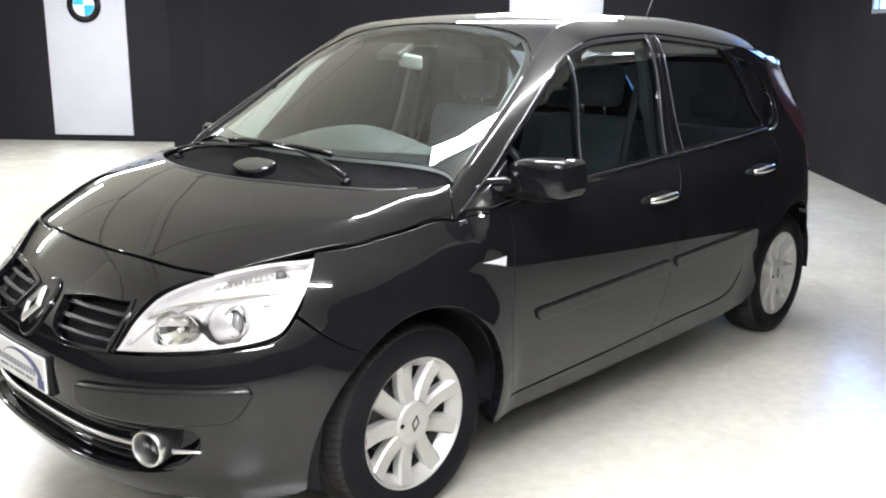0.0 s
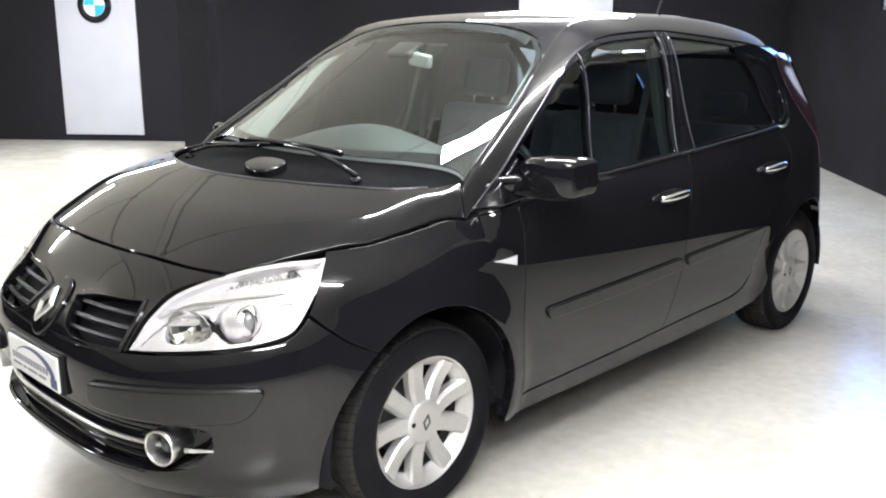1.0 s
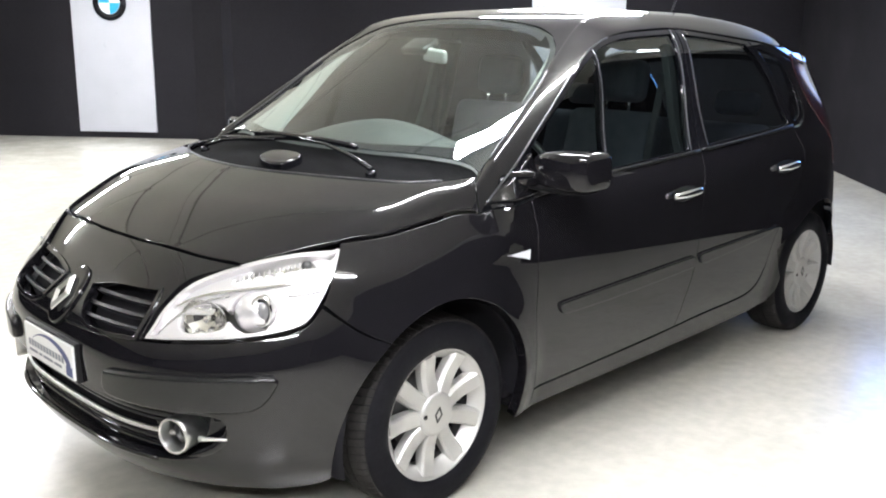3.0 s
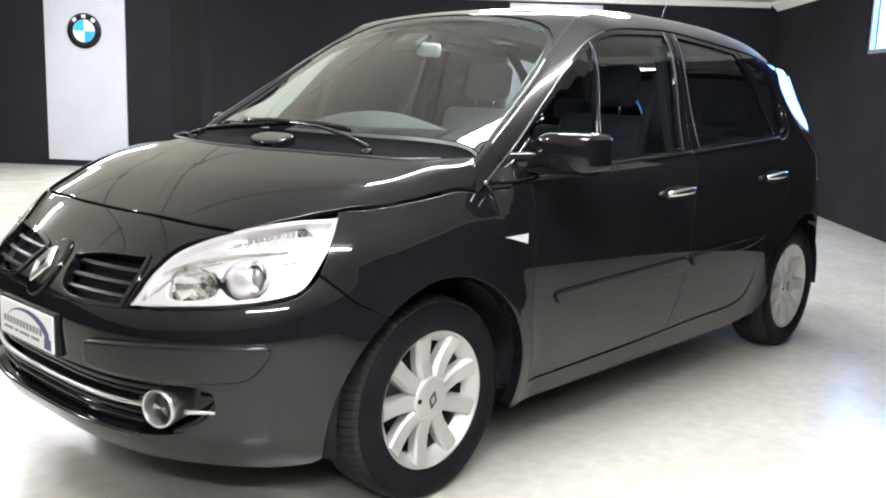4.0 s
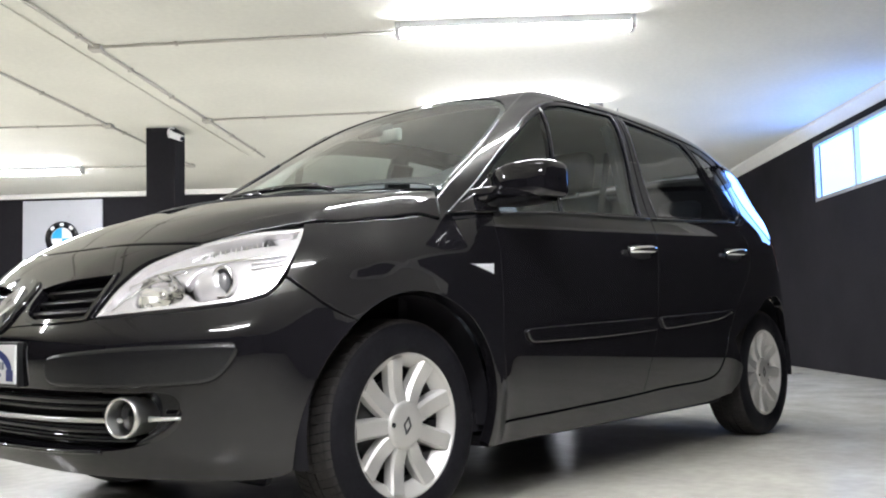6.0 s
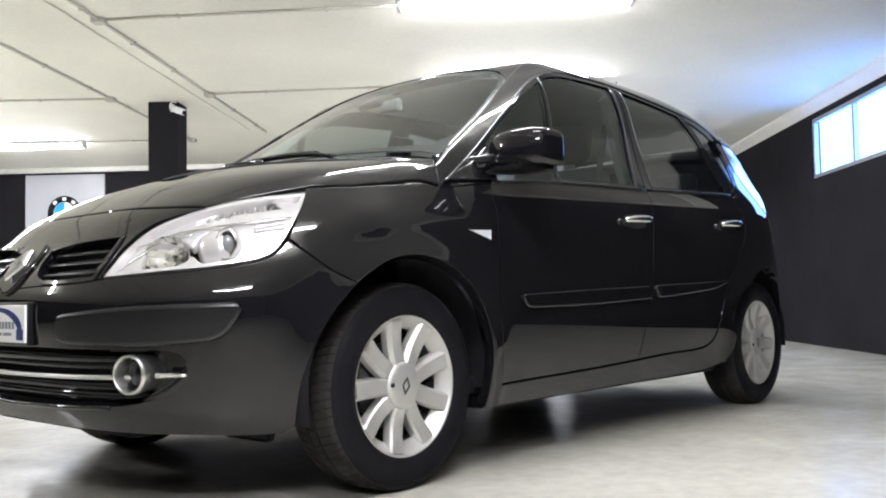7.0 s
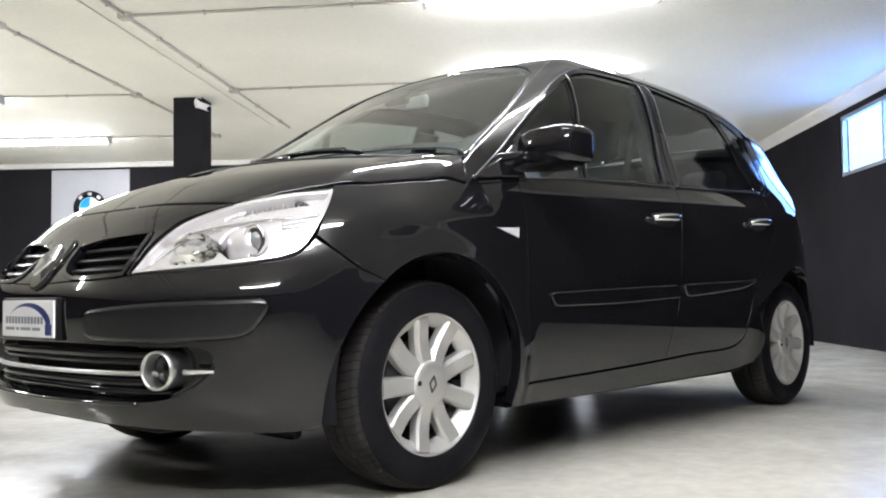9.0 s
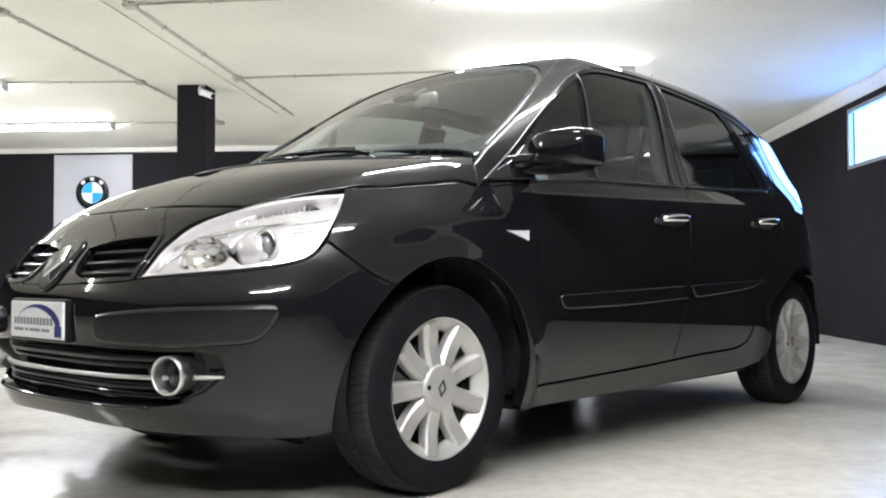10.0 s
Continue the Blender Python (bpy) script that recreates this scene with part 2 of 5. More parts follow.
def ribbon_window():
    v = V1 + 0.02
    win = room_box("window_1", (WU0, v, WZ0 + 0.002), (WU1, v + 0.05, WZ0 + 0.045), ALU, 0.006, label="high ribbon window with grey aluminium frame", category="window", kind="structure")
    room_box("window_frame", (WU0, v, WZ1 - 0.045), (WU1, v + 0.05, WZ1 - 0.002), ALU, 0.006, win)
    for u in (WU0 + 0.002, 5.36, WU1 - 0.047):
        room_box("window_frame", (u, v, WZ0 + 0.045), (u + 0.045, v + 0.05, WZ1 - 0.045), ALU, 0.006, win)
    for a, b in ((WU0 + 0.047, 5.36), (5.405, WU1 - 0.047)):
        pane = mesh_object("pane", [ROOM @ Vector(q) for q in ((a, v + 0.024, WZ0 + 0.045), (b, v + 0.024, WZ0 + 0.045), (b, v + 0.024, WZ1 - 0.045), (a, v + 0.024, WZ1 - 0.045))], [(3, 2, 1, 0)], PANE, win, smooth=False)
        pane.visible_shadow = False


ribbon_window()
# daylight standing in the window's opening
sun_sky = bpy.data.lights.new("window_daylight", "AREA")
sun_sky.shape, sun_sky.size, sun_sky.size_y = "RECTANGLE", WU1 - WU0 - 0.01, WZ1 - WZ0 - 0.01
sun_sky.energy, sun_sky.color = WINDOW_POWER, (0.10, 0.32, 1.0)
lamp_ob = new("window_daylight", sun_sky)
at = ROOM @ Vector(((WU0 + WU1) / 2, V1 + 0.073, (WZ0 + WZ1) / 2))
lamp_ob.matrix_world = look(at, ROOM @ Vector(((WU0 + WU1) / 2, V1 - 2.0, (WZ0 + WZ1) / 2)))
# a pale house front and daylight outside the window
room_box("backdrop", (WU0 - 5, V1 + 3.0, 0.5), (WU1 + 8, V1 + 3.1, 6.0), glowing("bright_hazy_sky", (0.64, 0.85, 1.0), 1.8), label="bright pale blue sky outside the window", category="backdrop", kind="structure")

# the pillar with its small watching lens
PU, PV = 5.42, -2.31
pillar = room_box("pillar", (PU, PV, 0), (PU + 0.30, PV + 0.29, H), WALL, 0.006, label="charcoal black square concrete pillar", category="pillar", kind="structure")


def security_camera():
    base = new("security_camera")
    base.matrix_world = Matrix.Translation(ROOM @ Vector((PU, PV + 0.26, H - 0.05)))
    tagged(base, "small white security camera fixed at the top of the black pillar", "security camera")
    m = Matrix.Translation(ROOM @ Vector((PU, PV + 0.26, H - 0.05))) @ ROOM.to_3x3().to_4x4()
    v, f = lathe(((0, 0), (0.026, 0), (0.03, -0.012), (0.024, -0.02), (0, -0.02)), 24, m @ pose(-0.001, -0.02, 0, 0, 0, 90))
    mesh_object("mounting_plate", v, f, WHITE, base)
    pts = [m @ Vector((-0.02 - 0.03 * math.sin(a), 0.01 - 0.045 * math.cos(a), -0.02 + 0.055 * math.sin(a))) for a in np.linspace(-0.7, 2.2, 12)]
    v, f = tube_mesh(pts, 0.007)
    mesh_object("bracket", v, f, WHITE, base)
    aim = m @ pose(-0.05, 0.055, -0.055, -22, 0, 14)
    bm = bmesh.new()
    add_box(bm, (-0.028, -0.06, -0.028), (0.028, 0.065, 0.028), None, 0.009, 3)
    add_box(bm, (-0.033, -0.055, 0.027), (0.033, 0.085, 0.034), None, 0.003, 1)
    bmesh.ops.transform(bm, matrix=aim, verts=bm.verts)
    bmesh.ops.recalc_face_normals(bm, faces=bm.faces)
    part("housing", bm, WHITE, base)
    v, f = lathe(((0, 0.066), (0.016, 0.066), (0.02, 0.072), (0.022, 0.064)), 24, aim)
    mesh_object("lens", v, f, BLACK_GLOSS, base)


security_camera()


# fluorescent lamps under the ceiling
def tube_lamp():
    lamp = new("fluorescent_lamp")
    tagged(lamp, "lit fluorescent batten lamp with a white diffuser", "ceiling lamp", "fluorescent lamps on the ceiling")
    part("housing", box((-0.06, -0.741, -0.050), (0.06, 0.741, 0), None, 0.006), BATTEN, lamp)
    vs, fs = [], []
    section = [(-0.052, -0.052), (-0.056, -0.066), (-0.046, -0.082), (-0.022, -0.089), (0.022, -0.089), (0.046, -0.082), (0.056, -0.066), (0.052, -0.052)]
    for y in (-0.74, 0.74):
        vs += [(x, y, z) for x, z in section]
    fs = [(q, (q + 1) % 8, 8 + (q + 1) % 8, 8 + q) for q in range(8)] + [tuple(range(8)), tuple(range(15, 7, -1))]
    mesh_object("diffuser", vs, fs, TUBE, lamp, "glowing white diffuser", False)
    for e in (-1, 1):
        part("end_cap", box((-0.058, min(e * 0.742, e * 0.775), -0.092), (0.058, max(e * 0.742, e * 0.775), -0.002), None, 0.006), BATTEN, lamp)
    return lamp


first = tube_lamp()
spots = [(-4.55, 0.82), (-2.10, 0.93), (0.37, 1.05), (2.51, 1.17), (4.97, 1.30), (7.42, 1.40), (0.15, -4.6), (2.6, -4.55), (5.1, -4.65), (7.42, -4.58)]
for n, (u, v) in enumerate(spots):
    m = Matrix.Translation(ROOM @ Vector((u, v, H))) @ pose(0, 0, 0, 0, 0, 39.5)
    if n == 0:
        first.matrix_basis = m
    else:
        copy_thing(first, m)


# conduits and junction boxes on the ceiling
def conduit(a, b, radius=0.012, mat=PVC):
    pts = [ROOM @ Vector((x, y, H - radius - 0.003)) for x, y in (a, b)]
    v, f = tube_mesh([pts[0].lerp(pts[1], k / 6) for k in range(7)], radius, 10)
    ob = mesh_object("conduit", v, f, mat)
    tagged(ob, "thin grey plastic cable conduit along the white ceiling", "conduit", "ceiling conduits", "")
    d = (pts[1] - pts[0])
    n = max(int(d.length / 0.8), 1) if mat is PVC else 0
    for k in range(1, n + 1):
        p = pts[0].lerp(pts[1], (k - 0.5) / n)
        q = d.to_track_quat("Y", "Z").to_matrix().to_4x4()
        part("clip", box((-0.02, -0.008, -0.014), (0.02, 0.008, radius + 0.002), Matrix.Translation(p) @ q, 0.003), mat, ob)
    return ob


def junction(u, v):
    m = Matrix.Translation(ROOM @ Vector((u, v, H))) @ pose(0, 0, 0, 0, 0, 39.5)
    ob = part("junction_box", box((-0.045, -0.045, -0.04), (0.045, 0.045, 0), None, 0.01), PVC)
    ob.matrix_world = m
    tagged(ob, "small square grey junction box on the ceiling", "junction box", "junction boxes")
    v2, f2 = lathe(((0, 0), (0.03, 0), (0.03, -0.006), (0, -0.006)), 16, pose(0, 0, -0.04, 90))
    mesh_object("lid", v2, f2, PVC, ob)


def main_v(u):
    return -1.69 + 0.037 * (u - 2.76)


def side_v(u):
    return -2.65 + 0.03 * (u - 3.06)


conduit((U0 + 0.05, main_v(U0)), (7.1, main_v(7.1)), 0.011)
conduit((U0 + 0.05, main_v(U0) - 0.18), (7.0, main_v(7.0) - 0.16), 0.006, CEILING)
conduit((U0 + 0.05, side_v(U0)), (7.6, side_v(7.6)), 0.011)
for u in (-4.2, -1.8, 0.65, 2.76, 5.10):
    junction(u, main_v(u))
    junction(u + 0.09, side_v(u))
    conduit((u, main_v(u) + 0.05), (u - 0.12, 0.42), 0.009)
    conduit((u + 0.09, side_v(u) - 0.05), (u + 0.05, -3.9), 0.009)
junction(7.50, side_v(7.5))
conduit((7.50, side_v(7.5) - 0.05), (7.48, -3.9), 0.009)


# the white board with a round badge on the back wall
def badge_board():
    vc, w, z0, z1 = -5.03, 1.16, 0.09, 2.455
    u = U1 - 0.004
    board = room_box("wall_banner", (u - 0.03, vc - w / 2, z0), (u, vc + w / 2, z1), BANNER, 0.004, label="tall white wall board with a round blue and white badge", category="wall board")
    face = Matrix.Translation(ROOM @ Vector((u - 0.031, vc, 1.90))) @ Matrix((( -math.cos(radians(39.5)), math.sin(radians(39.5)), 0, 0), (-math.sin(radians(39.5)), -math.cos(radians(39.5)), 0, 0), (0, 0, 1, 0), (0, 0, 0, 1)))
    m = face @ pose(0, 0, 0, 0, 0, 0)

    def ring(r0, r1, d0, d1, mat, name, a0=0.0, a1=2 * math.pi, n=48):
        vs, fs = [], []
        for i in range(n + 1):
            a = a0 + (a1 - a0) * i / n
            for r, d in ((r0, 0), (r0, d1), ((r0 + r1) / 2, d1 + (0.004 if r0 > 0.1 else 0)), (r1, d1), (r1, 0)):
                vs.append(m @ Vector((d, r * math.cos(a), r * math.sin(a))))
        for i in range(n):
            for q in range(4):
                fs.append((i * 5 + q, i * 5 + q + 1, (i + 1) * 5 + q + 1, (i + 1) * 5 + q))
        mesh_object(name, vs, fs, mat, board, smooth=False)
    ring(0.155, 0.245, 0, 0.016, BLACK_GLOSS, "badge_ring")
    ring(0.150, 0.156, 0, 0.019, SATIN_CHROME, "badge_bezel")
    for q in range(4):
        ring(0.001, 0.151, 0, 0.010, BLUE if q in (1, 3) else WHITE, "badge_field", q * math.pi / 2, (q + 1) * math.pi / 2, 14)
    # plain pale marks on the ring
    for a in (132, 90, 48):
        c, s = math.cos(radians(a)), math.sin(radians(a))
        part("badge_mark", box((0.016, -0.028, -0.022), (0.022, 0.028, 0.022), m @ pose(0, 0.2 * c, 0.2 * s, a - 90, 0, 0)), WHITE, board)


badge_board()
room_box("wall_board", (U1 - 0.034, 0.90, 0.09), (U1 - 0.004, 2.15, 2.455), BANNER, 0.004, label="tall plain white wall board", category="wall board")


# ---- shape of the car body: front axle at x 0, nose towards -x, left side towards -y ----
def curve(xs, ys):
    """A smooth curve through the points (monotone cubic), straight beyond its ends."""
    xs, ys = np.array(xs, float), np.array(ys, float)
    h, d = np.diff(xs), np.diff(ys) / np.diff(xs)
    m = np.concatenate(([d[0]], np.where(d[:-1] * d[1:] > 0, 2 * d[:-1] * d[1:] / np.where(d[:-1] + d[1:] == 0, 1, d[:-1] + d[1:]), 0), [d[-1]]))

    def value(x):
        x = np.asarray(x, float)
        i = np.clip(np.searchsorted(xs, x) - 1, 0, len(h) - 1)
        s = np.clip((x - xs[i]) / h[i], 0, 1)
        inner = (ys[i] * (2 * s ** 3 - 3 * s ** 2 + 1) + h[i] * m[i] * (s ** 3 - 2 * s ** 2 + s)
                 + ys[i + 1] * (3 * s ** 2 - 2 * s ** 3) + h[i] * m[i + 1] * (s ** 3 - s ** 2))
        return inner + np.where(x < xs[0], (x - xs[0]) * m[0], 0) + np.where(x > xs[-1], (x - xs[-1]) * m[-1], 0)
    return value


AXLE_R, TRACK_Y, AXLE_Z = 2.685, 0.755, 0.318
half_width = curve((0.12, 0.22, 0.3, 0.42, 0.55, 0.7, 0.85, 0.93, 0.98, 1.03, 1.09, 1.2, 1.35, 1.45, 1.51, 1.56, 1.62),
                   (0.815, 0.845, 0.864, 0.887, 0.899, 0.906, 0.902, 0.891, 0.876, 0.848, 0.822, 0.783, 0.742, 0.713, 0.684, 0.640, 0.575))
plan_taper = curve((-0.7, -0.3, 0.2, 1.2, 2.2, 2.7, 3.1, 3.45), (0.985, 0.988, 0.992, 1.0, 1.0, 0.985, 0.950, 0.90))
cabin_taper = curve((1.8, 2.2, 2.6, 2.9, 3.2), (0.0, 0.012, 0.046, 0.076, 0.106))
top_line = curve((-0.75, -0.634, -0.5, -0.35, -0.1, 0.085, 0.105, 0.30, 0.60, 0.82, 0.95, 1.15, 1.5, 1.9, 2.4, 2.9, 3.2),
                 (0.84, 0.897, 0.954, 1.006, 1.078, 1.1040, 1.1145, 1.227, 1.396, 1.514, 1.583, 1.618, 1.637, 1.633, 1.587, 1.497, 1.42))
sweep = curve((-0.7, -0.3, 0.0, 0.4, 0.95, 1.4, 3.0), (0.08, 0.10, 0.165, 0.17, 0.10, 0.06, 0.0))
crown = curve((-0.7, -0.5, -0.3, -0.1, 0.0, 0.12, 0.25, 0.42, 0.55, 0.95, 1.6, 3.0), (0.023, 0.032, 0.0265, 0.043, 0.0437, 0.040, 0.038, 0.041, 0.0415, 0.036, 0.048, 0.05))
crown_edge = curve((-0.8, -0.7, -0.5, -0.3, -0.1, 0.5), (0.006, 0.007, 0.017, 0.020, 0.0, 0.0))
nose_line = curve((0.15, 0.25, 0.31, 0.45, 0.58, 0.67, 0.77, 0.82, 0.87, 0.91), (-0.74, -0.805, -0.832, -0.846, -0.853, -0.822, -0.745, -0.712, -0.675, -0.62))
tail_line = curve((0.2, 0.35, 0.55, 0.75, 0.95, 1.2, 1.45, 1.6), (3.36, 3.43, 3.455, 3.42, 3.36, 3.265, 3.115, 3.03))


edge_round = curve((-0.8, -0.38, 0.1, 0.3, 0.7, 0.95, 1.3, 3.0), (0.040, 0.024, 0.042, 0.022, 0.03, 0.075, 0.075, 0.06))


crease = curve((-0.48, -0.25, 0.0, 0.12, 0.24, 0.33, 0.42), (0.0, 1.05, 1.73, 2.1, 2.15, 0.6, 0.0))
crease_y = curve((-0.4, -0.2, 0.0, 0.12, 0.3, 0.5), (0.752, 0.765, 0.781, 0.787, 0.787, 0.787))


def smax(a, b, k):
    h = np.maximum(k - np.abs(a - b), 0) / k
    return np.maximum(a, b) + h * h * k * 0.25


def body(p):
    """Below zero inside the closed car body."""
    x, y, z = p[..., 0], np.abs(p[..., 1]), p[..., 2]
    rise = np.clip((z - 0.95) / 0.45, 0, 1)
    side = half_width(z) * plan_taper(x) - cabin_taper(x) * rise * rise * (3 - 2 * rise)
    crest = np.clip((z - 0.78) / 0.16, 0, 1)
    side = side + 0.011 * np.clip((0.45 - x) / 0.25, 0, 1) * np.clip((x + 0.36) / 0.2, 0, 1) * crest * crest * (3 - 2 * crest)
    for ax in (0.0, AXLE_R):
        r = np.hypot(x - ax, z - AXLE_Z)
        near = np.clip((1.0 - z) / 0.1, 0, 1)
        k, most = (0.0031, 6.2) if ax == 0.0 else (0.0013, 9.0)
        side = side + k * np.log1p(np.exp(np.clip((0.487 - r) / 0.010, -30, most))) * near
        side = side + 0.0024 * np.log1p(np.exp(np.clip((0.424 - r) / 0.006, -30, 6))) * near
    e = (y / 0.8) ** 2
    c = np.clip(crease(x), 0, 2.2)
    top = top_line(x - sweep(x) * e) - crown(x) * e - crown_edge(x) * np.minimum(e, 1.6) ** 3
    top = top - 0.80 * c * 0.009 * np.log1p(np.exp(np.clip((y - crease_y(x)) / 0.009, -30, 30)))
    nose = nose_line(z) - 0.012 + 0.47 * (y / 0.9) ** 3.4
    tail = tail_line(z) - 0.46 * (y / 0.85) ** 5
    f = smax(y - side, 0.85 * (z - top), edge_round(x))
    f = smax(f, 0.9 * (nose - x), 0.13)
    f = smax(f, x - tail, 0.06)
    return f
# ---- end of shape ----


# ---- panels laid on the body's shape ----
def project(kind, a, b):
    """Start points and ways of rays that fall on the body's left half (or its top) from outside."""
    one, nil = np.ones_like(a), np.zeros_like(a)
    if kind == "side":
        return np.stack((a, -1.3 * one, b), -1), np.stack((nil, one, nil), -1)
    if kind == "top":
        return np.stack((a, b, 2.2 * one), -1), np.stack((nil, nil, -one), -1)
    if kind == "rail":
        q = math.sqrt(0.5)
        return np.stack((a, q * b - 1.77, q * b + 1.77), -1), np.stack((nil, q * one, -q * one), -1)
    t = a / 0.8
    sgn, x0 = (1, 0.1) if kind == "front" else (-1, 2.5)
    return np.stack((x0 - sgn * 1.7 * np.cos(t), -1.7 * np.sin(t), b), -1), np.stack((sgn * np.cos(t), np.sin(t), nil), -1)


def fa(x, y):
    """Sideways coordinate of the front projection."""
    return 0.8 * math.atan2(-y, 0.1 - x)


def ra(x, y):
    return 0.8 * math.atan2(-y, x - 2.5)


def on_body(kind, a, b):
    o, d = project(kind, np.asarray(a, float), np.asarray(b, float))
    s = np.linspace(0, 2.6, 105)
    f = body(o[:, None, :] + s[None, :, None] * d[:, None, :])
    inside = f < 0
    hit = inside.any(1)
    i = np.where(hit, inside.argmax(1), f.argmin(1))
    hi = s[i]
    lo = np.where(hit, s[np.maximum(i - 1, 0)], hi)
    for _ in range(24):
        mid = (lo + hi) / 2
        inn = body(o + mid[:, None] * d) < 0
        hi, lo = np.where(inn, mid, hi), np.where(inn, lo, mid)
    p = o + hi[:, None] * d
    g = np.stack([body(p + e) - body(p - e) for e in np.eye(3) * 0.018], -1)
    return p, g / np.linalg.norm(g, axis=1, keepdims=True)


def spl(points, step=0.02):
    """A smooth line through the points."""
    p = [np.array(q, float) for q in points]
    if len(p) == 2:
        n = max(int(np.linalg.norm(p[1] - p[0]) / step), 1)
        return [p[0] + (p[1] - p[0]) * k / n for k in range(n + 1)]
    q = [2 * p[0] - p[1], *p, 2 * p[-1] - p[-2]]
    out = []
    for i in range(1, len(q) - 2):
        n = max(int(np.linalg.norm(q[i + 1] - q[i]) / step), 1)
        for k in range(n):
            t = k / n
            out.append(0.5 * (2 * q[i] + (q[i + 1] - q[i - 1]) * t + (2 * q[i - 1] - 5 * q[i] + 4 * q[i + 1] - q[i + 2]) * t * t
                              + (3 * q[i] - q[i - 1] - 3 * q[i + 1] + q[i + 2]) * t ** 3))
    out.append(p[-1])
    return out


def outline(*segments, step=0.02, rounds=0):
    """A closed line of smooth pieces that meet in corners, which may be rounded."""
    pts = []
    for s in segments:
        for q in spl(s, step):
            if not pts or np.linalg.norm(q - pts[-1]) > 0.002:
                pts.append(q)
    if np.linalg.norm(pts[0] - pts[-1]) < 0.002:
        pts.pop()
    pts = np.array(pts)
    for _ in range(rounds):
        pts = (np.roll(pts, 1, 0) + 2 * pts + np.roll(pts, -1, 0)) / 4
    area = np.sum(pts[:, 0] * np.roll(pts[:, 1], -1) - pts[:, 1] * np.roll(pts[:, 0], -1))
    return pts if area > 0 else pts[::-1]


def both(half):
    """A half line from the middle outwards, and its mirror image before it."""
    return [(a, -b) for a, b in reversed(half)] + [q for q in half if abs(q[1]) > 1e-6]


def both_a(half):
    return [(-a, b) for a, b in reversed(half)] + [q for q in half if abs(q[0]) > 1e-6]


def shrunk(pts, g):
    d = np.roll(pts, -1, 0) - np.roll(pts, 1, 0)
    n = np.stack((-d[:, 1], d[:, 0]), -1)
    return pts + g * n / np.maximum(np.linalg.norm(n, axis=1, keepdims=True), 1e-9)


def contains(poly, q):
    x, y = q[:, 0], q[:, 1]
    ins = np.zeros(len(q), bool)
    for (x0, y0), (x1, y1) in zip(poly, np.roll(poly, -1, 0)):
        cross = (y0 > y) != (y1 > y)
        ins ^= cross & (x < (x1 - x0) * (y - y0) / ((y1 - y0) if y1 != y0 else 1e-9) + x0)
    return ins


